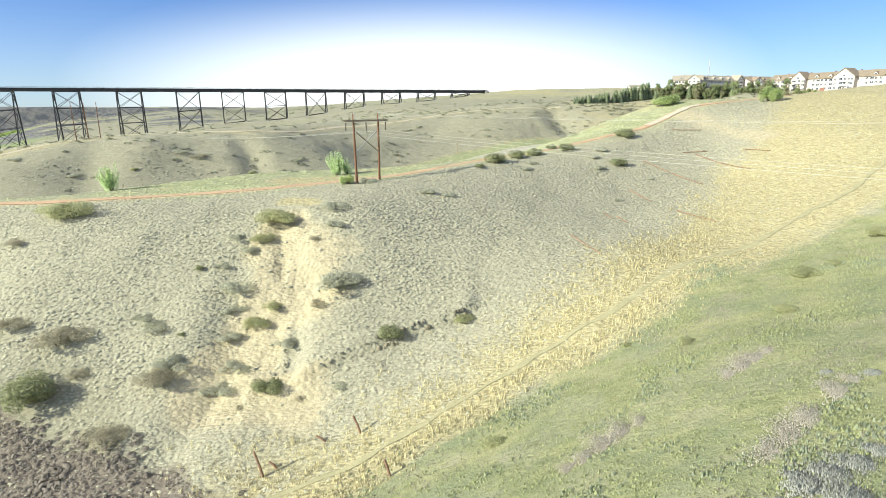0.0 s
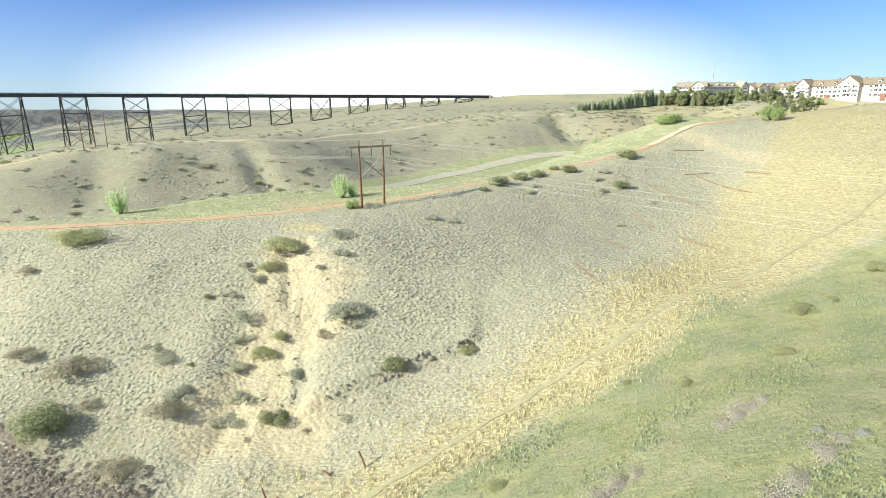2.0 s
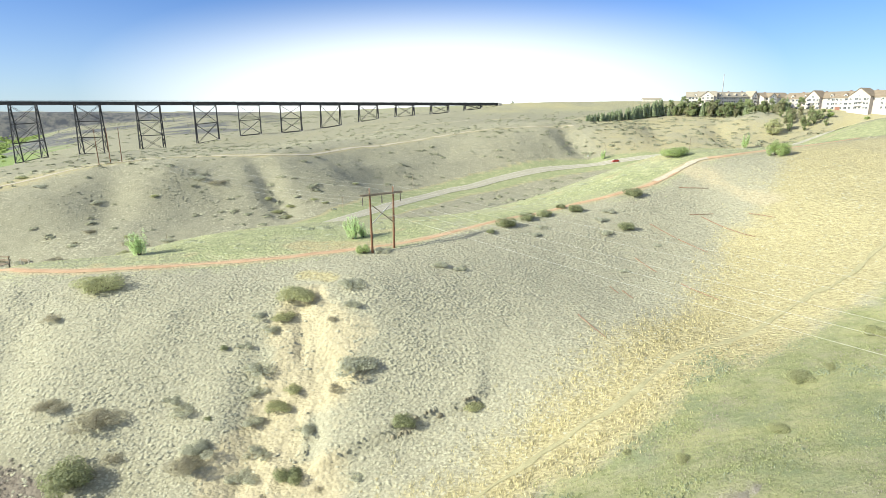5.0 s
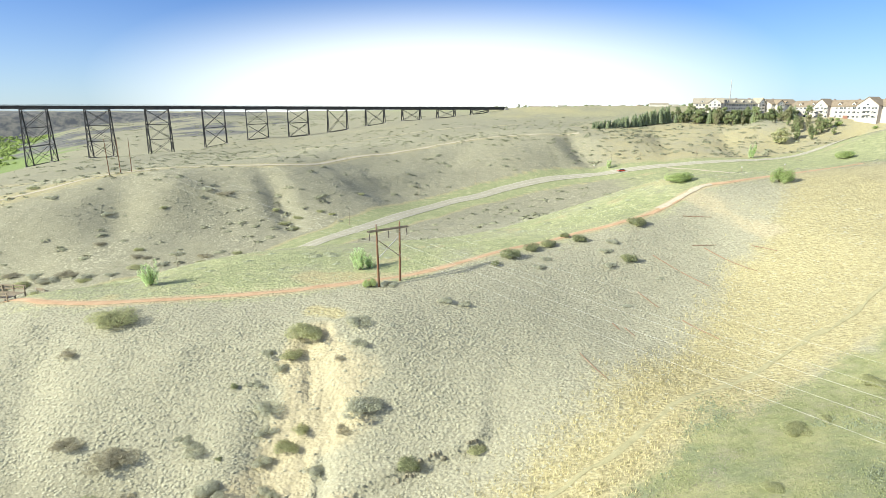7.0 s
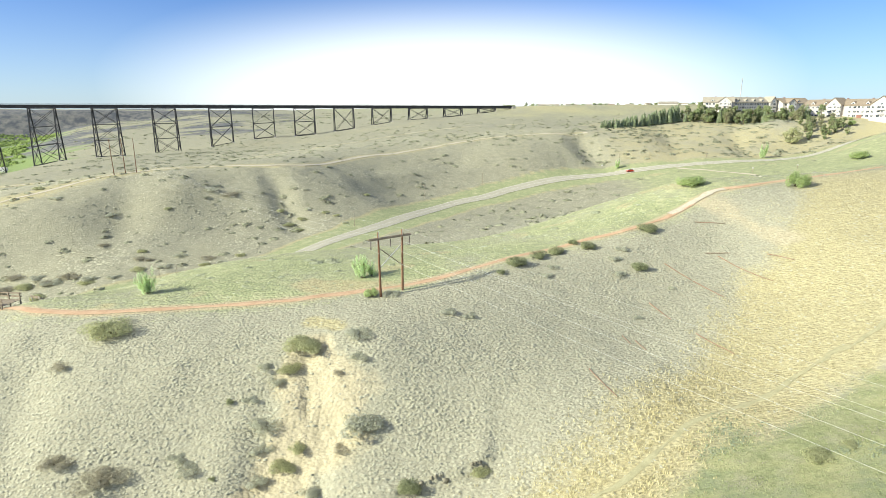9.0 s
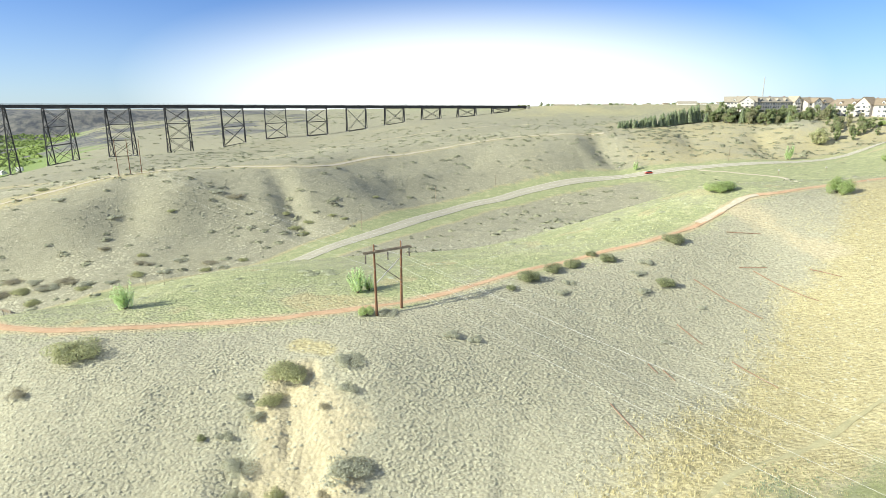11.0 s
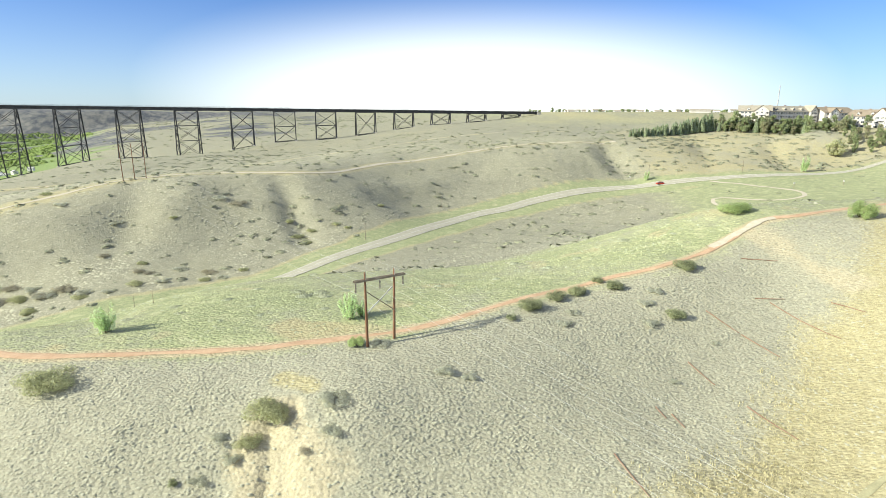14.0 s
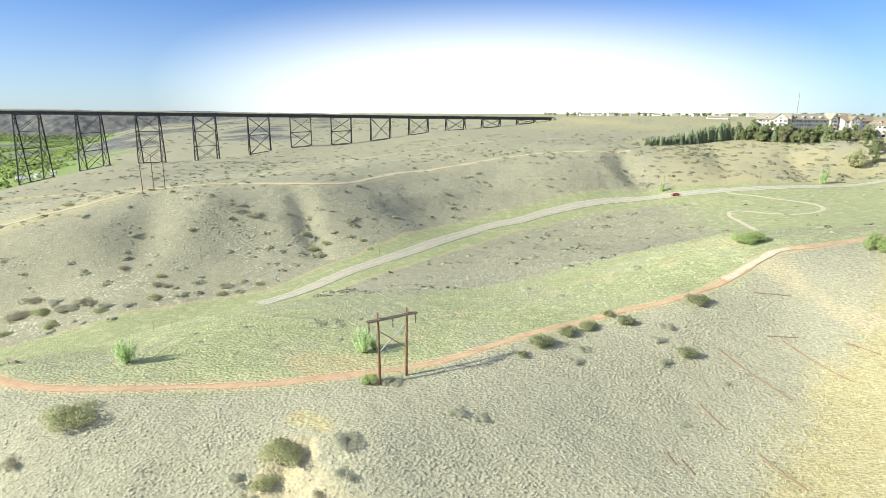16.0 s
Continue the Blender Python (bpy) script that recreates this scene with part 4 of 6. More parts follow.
def mat_master(name, leaf, w, h, n, seed, label, size=(0.10, 0.22), tall=(0.8, 1.3), spiky=True):
    """A low mat of sage: many small leafy hummocks on short stems."""
    rng = np.random.default_rng(seed)
    root = new(name)
    tagged(root, label, "shrub")
    vs, fs, ns, tips = [], [], [], []
    for i in range(n):
        a = rng.uniform(0, math.tau)
        r = w * 0.5 * min(abs(rng.normal(0.42, 0.27)), 1.1) * (1 + 0.25 * math.sin(3 * a + seed))
        c = np.array([math.cos(a) * r, math.sin(a) * r, h * (0.55 - 0.5 * (2 * r / w) ** 2) * rng.uniform(0.6, 1.2)])
        v, f = blades(rng, 4, 0.34, 0.45, 3) if spiky else tussock(rng, 5)
        s = rng.uniform(*size) * w ** 0.5
        ns.append(v * [1, 1, 0] + [c[0] / w, c[1] / w, 1.5])
        fs.append(f + sum(len(q) for q in vs))
        vs.append(v * [s, s, s * rng.uniform(*tall)] + c)
        tips.append(tuple(c))
    up = np.vstack(ns)
    up /= np.linalg.norm(up, axis=1)[:, None]
    solid("foliage", np.vstack(vs), np.vstack(fs), MAT[leaf], root, normals=up)
    bm = bmesh.new()
    limbs(bm, (0, 0, -0.25), tips[::30], 0.02)
    part("stems", bm, MAT["bark"], root)
    return root


MAT["mat_leaf"] = leafy("pale_sage_mat", (0.32, 0.345, 0.225), (0.45, 0.47, 0.33), through_light=0.0)
bench_mat = [mat_master("sage_mat", "mat_leaf", 3.2, 0.35, 260, s, "pale grey-green sagebrush mat on the grassy bench", (0.045, 0.10), (0.7, 1.4)) for s in (61, 62, 63)]
dark = [shrub_master("dark_shrub", "dark_leaf", 4.0, 1.8, 4200, 0.085, s, "dense dark green juniper bush on the slope") for s in (1, 2, 3)]
grey = [shrub_master("grey_shrub", "grey_leaf", 3.6, 1.0, 4000, 0.065, s, "low grey-green sage bush on dry grass") for s in (4, 5, 6)]
olive = [shrub_master("olive_shrub", "olive_leaf", 5.2, 1.35, 5000, 0.075, s, "spreading olive green bush on the slope") for s in (7, 8)]
brown = [shrub_master("brown_shrub", "brown_leaf", 5.4, 1.4, 5000, 0.075, s, "brownish budding bush low on the slope") for s in (9, 10)]
fresh = [broom_master("young_tree", 3.6, 4.2, s, "bright fresh green young tree on the bench") for s in (12, 13)]
round_green = [shrub_master("green_bush", "fresh_leaf", 5.4, 3.2, 5200, 0.11, s, "round bright green bush beside the footpath") for s in (14, 15)]
mauve = [mat_master("bare_twig_shrub", "mauve_leaf", 4.0, 0.22, 2400, s, "mauve grey bare twiggy bush in green turf", (0.014, 0.028), (0.9, 2.2)) for s in (16, 17)]
silver = [mat_master("silver_sage", "silver_leaf", 2.2, 0.5, 1100, s, "pale silver sagebrush low in the grass", (0.02, 0.045), (1.2, 2.6)) for s in (18, 19)]

EDGE = "bushes along the bench edge"
for i, (x, y, s) in enumerate(((8.9, 92.4, 1.05), (13.0, 96.2, 0.85), (16.0, 98.1, 0.85), (22.0, 99.6, 0.85), (20.0, 102.4, 0.6), (34.4, 105.2, 1.05), (29.5, 93.3, 0.85), (6.1, 89.4, 0.5))):
    stand(dark[i % 3], x, y, s, group=EDGE)
for i, (x, y, s) in enumerate(((27.9, 99.0, 0.7), (26.0, 96.0, 0.7), (25.4, 91.4, 0.8), (14.8, 92.4, 0.6), (13.5, 89.5, 0.65), (25.8, 81.2, 0.5), (33.4, 89.0, 0.4), (1, 76.5, 0.6))):
    stand(grey[i % 3], x, y, s, group=EDGE)
SLOPE = "bushes on the bluff face"
BUSHES = [(olive, ((-48.1, 71.4, 1.25), (-20.9, 69.2, 1.05), (-21.6, 66.2, 0.55), (-20.1, 56.4, 0.62), (-18.7, 58.0, 0.42), (2.5, 55.4, 0.46))),
          (grey, ((-13.8, 70.3, 0.8), (-12.9, 66.7, 0.58), (-12.0, 59.2, 1.35), (-23.3, 60.2, 0.85), (-22.9, 57.8, 0.6), (-25.0, 66.2, 0.55), (-23.1, 64.7, 0.55), (-25.8, 62.5, 0.45),
                  (-16.1, 53.3, 0.6), (-30.3, 55.2, 0.65), (-32.2, 56.2, 0.5), (-26.9, 51.2, 0.9), (-20.2, 51.2, 0.4), (-22.0, 49.3, 0.75), (-21.5, 52.0, 0.6), (-9.7, 48.4, 0.34), (-22.6, 55.0, 0.6), (-2.0, 76.8, 0.6))),
          (brown, ((-15.5, 64.9, 0.26), (-13.4, 57.1, 0.34), (-39.4, 53.2, 0.95), (-45.2, 55.0, 0.6), (-27.9, 49.8, 0.7), (-52.0, 66.0, 0.45), (-13.5, 47.6, 0.2), (-19.0, 47.3, 0.18), (-30.5, 44.0, 0.7), (-36.0, 50.4, 0.35))),
          (dark, ((-39.2, 47.8, 1.2), (-28.2, 62.1, 0.25), (-27.2, 54.3, 0.18), (-5.4, 53.3, 0.62), (-17.0, 48.8, 0.66)))]
for kind, places in BUSHES:
    for i, (x, y, size) in enumerate(places):
        stand(kind[i % len(kind)], x, y, size * 1.3, group=SLOPE, tall=1.0)
stand(fresh[0], -50.5, 84.4, 1.25)
stand(fresh[1], -16.9, 89.6, 1.25)
stand(fresh[0], -15.4, 90.6, 0.8)
stand(round_green[0], 49.6, 127.2, 1.3, tall=0.62)
stand(round_green[1], 69.2, 121.4, 0.95, tall=1.1)
stand(round_green[0], 204, 303, 1.9, tall=0.8)
stand(round_green[1], -13.6, 80.9, 0.48, tall=1.0)
stand(grey[0], -11.0, 81.6, 0.8)
for x, y, s in ((17.9, 31.6, 0.55), (19.2, 32.4, 0.75), (20.4, 33.2, 0.7), (21.6, 33.9, 0.5), (8.0, 26.6, 0.6), (9.2, 27.4, 0.8), (10.4, 28.2, 0.75), (11.6, 28.9, 0.5), (6.9, 26.0, 0.5), (15.8, 22.3, 0.8), (17.2, 23.3, 0.8), (14.4, 21.4, 0.7), (20.1, 25.6, 0.8), (21.6, 26.6, 0.6)):
    stand(mauve[int(x) % 2], x, y, s, group="twiggy bushes on the near slope")
for x, y, s in ((13.6, 18.4, 1.0), (14.7, 18.6, 1.0), (15.9, 19.0, 0.9), (14.2, 16.9, 1.1), (12.2, 17.6, 0.7), (17.2, 19.6, 0.7), (22.8, 27.2, 0.6), (21.4, 28.6, 0.5)):
    stand(silver[int(x) % 2], x, y, s, group="silver sagebrush")
for x, y, s in ((34, 50.5, 0.75), (15.8, 44.6, 0.3), (27.5, 42, 0.5), (3.6, 33.8, 0.45), (45.5, 56.5, 0.8), (19.4, 41, 0.4), (38, 52, 0.4)):
    stand(olive[int(x) % 2], x, y, s, group="bushes on the near slope")
for x, y, s in ((-27.5, 100.5, 1.0), (-25.2, 102.4, 0.9), (-24, 100.2, 0.8), (-29.5, 103, 0.7), (-21.5, 104, 0.6), (-13, 97, 0.5), (-34, 95, 0.45), (-6, 108, 0.6), (14, 118, 0.7), (-40, 99, 0.55), (30, 128, 0.9), (8, 128, 0.8), (-36, 88.5, 0.4), (-44, 92, 0.6), (-31, 91, 0.5), (-22, 94, 0.5), (-48, 97, 0.7), (4, 112, 0.6), (20, 122, 0.7), (-15, 108, 0.6), (-38, 106, 0.6), (38, 124, 0.6), (-52, 91, 0.5)):
    stand(bench_mat[int(abs(x)) % 3], x, y, s * 1.3, group="sage bushes on the bench")
for i, (x, y, s) in enumerate(((-147.4, 161.2, 1.7), (-139.5, 162.4, 1.6), (-131.5, 163.4, 1.5), (-129.3, 167.9, 1.3), (-118.9, 160.8, 1.2), (-140.7, 168.3, 1.2), (-112.3, 179, 1.0),
                               (-114.5, 185.6, 1.0), (-99.8, 183.3, 1.0), (-89, 181.9, 1.1), (-78.5, 185, 0.9), (-140.8, 210.9, 1.2), (-131.7, 189.2, 1.0), (-120.8, 217, 0.9),
                               (-110.4, 234.4, 1.3), (-102.7, 233.7, 1.4), (-184.1, 229.1, 1.3), (-166.3, 215.2, 1.2),
                               (-132.6, 163.0, 1.3), (-128.5, 152.6, 1.4), (-119.4, 163.8, 1.2), (-126.2, 166.8, 1.0), (-107.2, 170.2, 1.3), (-99.4, 173.2, 1.0), (-148.5, 170.0, 1.3),
                               (-87.0, 175.4, 1.0), (-82.5, 178.0, 0.8), (-146.7, 160.0, 1.5), (-140.1, 149.5, 1.2), (-111.4, 164.4, 0.9), (-107.9, 179.0, 0.8), (-55.6, 230.0, 0.9), (-50.5, 224.0, 0.6))):
    stand((brown, olive, grey)[i % 3][i % 2], x, y, s * (1.35 if i % 3 == 2 else 1), group="bushes at the foot of the spur", tall=0.8)
for i, (x, y, s) in enumerate(((-73, 222.1, 1.5), (-67.6, 216.5, 1.4), (-69.8, 226.7, 1.3), (-79.9, 231.7, 1.4), (-60.6, 231.6, 1.2), (-47.4, 259.6, 1.2))):
    stand(olive[i % 2], x, y, s * 0.85, group="bushes in the draw", tall=0.8)
for x, y, s in ((180, 351, 2.2), (90.5, 342.5, 1.4)):
    stand(fresh[0], x, y, s, tall=1.25)
olive_tree = tree_master("olive_tree", "olive_leaf", 10.5, 13, 1500, 0.55, 31, "pale olive spreading tree beside the road", 0.2)
stand(olive_tree, 215, 385)
spruce = [conifer_master("spruce", 10.0, 4.6, s, "dark green spruce in a windbreak row") for s in (41, 42)]
for i in range(64):
    k = i / 63
    stand(spruce[i % 2], 101 + 72 * k + RNG.uniform(-1.5, 1.5), 439 + 42 * k + RNG.uniform(-4, 4), 0.5 + 0.8 * k + RNG.uniform(-0.14, 0.14), group="spruce windbreak")
broad = [tree_master("broadleaf_tree", "tree_leaf", 9.5, 7.0, 2200, 0.34, s, "leafy green tree in the grove by the apartments", 0.12, 30) for s in (51, 52, 53)]
broad += [tree_master("broadleaf_tree", "autumn_leaf", 8.0, 6.5, 1900, 0.32, s, "olive brown tree in the grove by the apartments", 0.12, 28) for s in (54, 55)]
for i in range(92):
    k = (i % 23) / 22
    b = i // 23
    x = 176 + 78 * k + RNG.uniform(-3, 3)
    y = 486 - 50 * k + b * 8 - 6 + RNG.uniform(-5, 5)
    stand(broad[i % 5] if i % 7 else spruce[i % 2], x, y, RNG.uniform(0.7, 1.35) * (0.75 if k < 0.2 else 0.8 if k > 0.85 else 1), group="grove by the apartments", tall=RNG.uniform(0.8, 1.25))
for i in range(30):
    stand(broad[i * 2 % 5], 227 + RNG.uniform(0, 28), (382 if i % 2 else 390) + RNG.uniform(0, 22), RNG.uniform(0.4, 0.85), group="grove by the apartments")
for x, y, s in ((262, 400, 0.8), (256, 408, 0.55), (278, 388, 0.45), (288, 368, 0.4), (268, 412, 0.4)):
    stand(round_green[0], x, y, s * 1.6, group="bushes by the apartments")

# ---- apartments on the upland ----
MAT["stucco"] = plain("cream_stucco", (0.50, 0.46, 0.40), (0.62, 0.58, 0.52), 0.25, 0.9, bump=0.01)
MAT["stucco_pink"] = plain("pinkish_stucco", (0.42, 0.375, 0.34), (0.53, 0.485, 0.45), 0.25, 0.9, bump=0.01)
MAT["shingle"] = plain("brown_shingle", (0.21, 0.165, 0.115), (0.33, 0.27, 0.20), 0.6, 0.9, bump=0.03)
MAT["shingle_pale"] = plain("tan_shingle", (0.29, 0.255, 0.195), (0.40, 0.36, 0.285), 0.6, 0.9, bump=0.03)
MAT["trim"] = plain("white_trim", (0.70, 0.69, 0.66), (0.82, 0.81, 0.78), 1.0, 0.7)
MAT["brick"] = plain("red_brown_brick", (0.20, 0.10, 0.075), (0.32, 0.17, 0.13), 0.9, 0.9, bump=0.01)
MAT["pane"], _, gs = material("window_pane", 0.08)
gs.inputs["Base Color"].default_value = (0.035, 0.045, 0.055, 1)
gs.inputs["Specular IOR Level"].default_value = 0.6


def gable(bm, u0, u1, v0, v1, z0, z1, over=0.5, along_u=True):
    """A pitched roof over the rectangle, with thickness and eaves; the ridge runs along u or v."""
    t = 0.3
    if along_u:
        m = (v0 + v1) / 2
        prof = [(v0 - over, z0 - 0.15), (m, z1), (v1 + over, z0 - 0.15), (v1 + over, z0 - 0.15 - t), (m, z1 - t), (v0 - over, z0 - 0.15 - t)]
        rings = [[bm.verts.new((u, v, z)) for v, z in prof] for u in (u0 - over, u1 + over)]
    else:
        m = (u0 + u1) / 2
        prof = [(u0 - over, z0 - 0.15), (m, z1), (u1 + over, z0 - 0.15), (u1 + over, z0 - 0.15 - t), (m, z1 - t), (u0 - over, z0 - 0.15 - t)]
        rings = [[bm.verts.new((u, v, z)) for u, z in prof] for v in (v0 - over, v1 + over)]
    a, b = rings
    for i in range(6):
        bm.faces.new((a[i], a[(i + 1) % 6], b[(i + 1) % 6], b[i]))
    for r in (a[::-1], b):
        bm.faces.new((r[0], r[1], r[4], r[5]) if r is b else (r[5], r[4], r[1], r[0]))
        bm.faces.new((r[1], r[2], r[3], r[4]) if r is b else (r[4], r[3], r[2], r[1]))


def gable_wall(bm, u0, u1, v0, v1, z0, z1, ridge=None, along_u=True):
    """A walled block, its end walls carried up under the gable."""
    if ridge is None:
        pts = [(u0, v0), (u1, v0), (u1, v1), (u0, v1)]
        lo = [bm.verts.new((*p, z0)) for p in pts]
        hi = [bm.verts.new((*p, z1)) for p in pts]
        for i in range(4):
            bm.faces.new((lo[i], lo[(i + 1) % 4], hi[(i + 1) % 4], hi[i]))
        bm.faces.new(hi)
        return
    if along_u:
        prof = [(v0, z0), (v1, z0), (v1, z1), ((v0 + v1) / 2, ridge), (v0, z1)]
        rings = [[bm.verts.new((u, v, z)) for v, z in prof] for u in (u0, u1)]
    else:
        prof = [(u0, z0), (u1, z0), (u1, z1), ((u0 + u1) / 2, ridge), (u0, z1)]
        rings = [[bm.verts.new((u, v, z)) for u, z in prof] for v in (v0, v1)]
    a, b = rings
    for i in range(5):
        bm.faces.new((a[i], a[(i + 1) % 5], b[(i + 1) % 5], b[i]))
    bm.faces.new(a[::-1])
    bm.faces.new(b)


def apartment(name, left, right, base, storeys, roof_mat, wall_mat, label, wings):
    """A long block; u runs along the front from left to right, v to the back. wings: (u0, u1, how far it stands forward, ridge height)."""
    d = Vector((right[0] - left[0], right[1] - left[1], 0))
    length = d.length
    root = empty(name, (left[0], left[1], base), label, "apartment building", "apartment buildings", turn=math.degrees(math.atan2(d.y, d.x)))
    top = storeys * 2.9 + 0.4
    bm = bmesh.new()
    gable_wall(bm, 0, length, 0, 17, -6, top, top + 4.0)
    part("wall", bm, MAT[wall_mat], root)
    bm = bmesh.new()
    gable(bm, 0, length, 0, 17, top, top + 4.35, 0.7)
    roof = part("roof", bm, MAT[roof_mat], root, "shingled gable roof")
    bm = bmesh.new()
    for u in np.arange(9, length - 5, 17):
        gable_wall(bm, u, u + 1.0, 9.5, 10.6, top + 2.6, top + 4.9)
    part("chimney", bm, MAT["brick"], roof)
    for u0, u1, out, ridge in wings:
        bm = bmesh.new()
        gable_wall(bm, u0, u1, -out, 6, -6, top + 0.15, top + ridge, along_u=False)
        part("bay", bm, MAT[wall_mat], root)
        bm = bmesh.new()
        gable(bm, u0, u1, -out, 7, top + 0.2, top + ridge + 0.4, 0.6, along_u=False)
        part("roof", bm, MAT[roof_mat], root)
        bm = bmesh.new()
        w = u1 - u0
        gable_wall(bm, u0 + 0.3 * w, u1 - 0.3 * w, -out - 0.12, -out + 0.1, top - 0.4, top + ridge * 0.30, top + ridge * 0.5, along_u=False)
        part("gable_trim", bm, MAT["trim"], root)
    shared = {}

    def window(u, v, z, w, h):
        if (w, h) not in shared:
            bm = bmesh.new()
            for a, b, c, e in ((0, w, 0, 0.09), (0, w, h - 0.09, h), (0, 0.09, 0.09, h - 0.09), (w - 0.09, w, 0.09, h - 0.09), (w / 2 - 0.05, w / 2 + 0.05, 0.09, h - 0.09)):
                gable_wall(bm, a, b, -0.10, 0.02, c, e)
            fr = part("window", bm, MAT["trim"], root)
            bm = bmesh.new()
            gable_wall(bm, 0.05, w - 0.05, -0.05, 0.01, 0.05, h - 0.05)
            part("pane", bm, MAT["pane"], fr, "dark glass pane")
            fr.matrix_basis = pose(u, v, z)
            shared[w, h] = fr
        else:
            copy_thing(shared[w, h], pose(u, v, z)).parent = root
    for f in range(storeys):
        z = f * 2.9 + 0.9
        u = 2.0
        k = 0
        while u < length - 2.5:
            out = max([w[2] for w in wings if w[0] - 0.4 < u < w[1] - 1.2] or [0])
            edge = any(abs(u - e) < 1.9 for w in wings for e in w[:2])
            if not edge:
                window(u, -out - 0.004, z, 1.5 if k % 3 else 2.2, 1.6)
            k += 1
            u += 2.9
    for w in wings:
        mid = (w[0] + w[1]) / 2
        for f in range(storeys):
            for side in (w[0] + 0.9, w[1] - 2.4):
                window(side, -w[2] - 0.004, f * 2.9 + 0.9, 1.5, 1.45)
        window(mid - 0.75, -w[2] - 0.13, top + 0.05, 1.5, 1.3)
    for u in np.arange(6.0, length - 6, 9.5):
        if all(u + 3 < w[0] - 0.5 or u > w[1] + 0.5 for w in wings):
            bm = bmesh.new()
            gable_wall(bm, u, u + 2.4, 1.2, 5.0, top - 0.2, top + 1.5, top + 2.5, along_u=False)
            part("dormer", bm, MAT["trim"], roof, "small gabled dormer")
            bm = bmesh.new()
            gable(bm, u, u + 2.4, 1.2, 5.0, top + 1.5, top + 2.8, 0.25, along_u=False)
            part("dormer_roof", bm, MAT[roof_mat], roof)
            bm = bmesh.new()
            gable_wall(bm, u + 0.5, u + 1.9, 1.12, 1.25, top + 0.5, top + 1.5)
            part("dormer_window", bm, MAT["pane"], roof, "dark glass pane")
    for f in range(1, storeys):
        for w in wings:
            c = (w[0] + w[1]) / 2
            bm = bmesh.new()
            gable_wall(bm, c - 2.2, c + 2.2, -w[2] - 1.3, -w[2] - 0.01, f * 2.9 - 0.15, f * 2.9 + 0.05)
            for i in range(12):
                u = c - 2.15 + i * 4.3 / 11
                gable_wall(bm, u - 0.03, u + 0.03, -w[2] - 1.28, -w[2] - 1.22, f * 2.9 + 0.05, f * 2.9 + 1.0)
            gable_wall(bm, c - 2.2, c + 2.2, -w[2] - 1.30, -w[2] - 1.2, f * 2.9 + 1.0, f * 2.9 + 1.08)
            part("balcony", bm, MAT["trim"], root, "white railed balcony")
    u = 4.0
    while u < length - 6:
        bm = bmesh.new()
        gable_wall(bm, u, u + 3.2, -0.6, 0.1, -2, 2.4)
        part("brick_base", bm, MAT["brick"], root, "brown brick porch base")
        u += 18
    return root


apartment("apartment_block", (257, 453), (303, 363), 42.0, 3, "shingle", "stucco_pink", "cream three-storey apartments with brown gable roofs", ((20, 30, 3, 5.0), (50, 64, 4, 5.6), (82, 92, 3, 5.0)))
apartment("apartment_block", (203, 506), (225, 497), 45.4, 3, "shingle_pale", "stucco", "white apartment wing with stacked gables above trees", ((12, 22, 2.5, 4.2),))
apartment("apartment_block", (226, 500), (272, 521), 45.2, 3, "shingle_pale", "stucco", "cream apartment block with tan roof behind trees", ((42, 50, 2, 4.6),))
apartment("apartment_block", (275, 514), (303, 521), 44.6, 3, "shingle", "stucco", "pale apartment wing with brown gable roof", ((4, 12, 2, 3.4),))


def mast():
    root = empty("radio_mast", (294, 636, 49), "thin grey lattice radio mast on the skyline", "mast")
    bm = bmesh.new()
    for i in range(3):
        a = i * math.tau / 3
        rod(bm, [(0.7 * math.cos(a), 0.7 * math.sin(a), -1), (0.25 * math.cos(a), 0.25 * math.sin(a), 32)], [0.16, 0.12], 5)
    for k in range(20):
        z, r = k * 1.6, 0.7 - 0.45 * k / 20
        for i in range(3):
            a, b = i * math.tau / 3, (i + 1) * math.tau / 3
            beam(bm, (r * math.cos(a), r * math.sin(a), z), (r * math.cos(b), r * math.sin(b), z + 1.6), 0.10)
    part("lattice", bm, MAT["galvanised"], root)


mast()


def far_house(seed):
    rng = np.random.default_rng(seed)
    w, d, h = rng.uniform(11, 20), rng.uniform(9, 12), rng.uniform(4.0, 6.0)
    root = new("house")
    tagged(root, "pale distant suburban house with pitched roof", "house", "distant houses")
    bm = bmesh.new()
    gable_wall(bm, 0, w, 0, d, -3, h, h + 2.2)
    part("wall", bm, MAT["stucco" if seed % 2 else "trim"], root)
    bm = bmesh.new()
    gable(bm, 0, w, 0, d, h, h + 2.6, 0.5)
    part("roof", bm, MAT["shingle_pale" if seed % 3 else "shingle"], root)
    for u in (w * 0.15, w * 0.45, w * 0.72):
        bm = bmesh.new()
        gable_wall(bm, u, u + 1.8, -0.06, 0.05, 1.4, 2.9)
        part("window", bm, MAT["pane"], root)
    return root


houses = [far_house(s) for s in range(5)]
for i in range(30):
    k = i / 29
    x, y = 170 + 620 * k + RNG.uniform(-12, 12), 1490 - 60 * k + RNG.uniform(-60, 90)
    z = z_at(x, y)
    m = pose(x, y, z, 0, 0, RNG.uniform(-15, 15))
    if i < 5:
        houses[i].matrix_basis = m
    else:
        copy_thing(houses[i % 5], m)
far_tree = tree_master("far_tree", "tree_leaf", 8, 8, 160, 1.1, 71, "distant shade tree by the houses", 0.15)
for i in range(120):
    x, y = RNG.uniform(90, 900), RNG.uniform(1380, 1720)
    stand(far_tree, x, y, RNG.uniform(0.7, 1.35), group="distant shade trees")
stand(broad[0], 100, 1010, 0.9, group="distant shade trees")
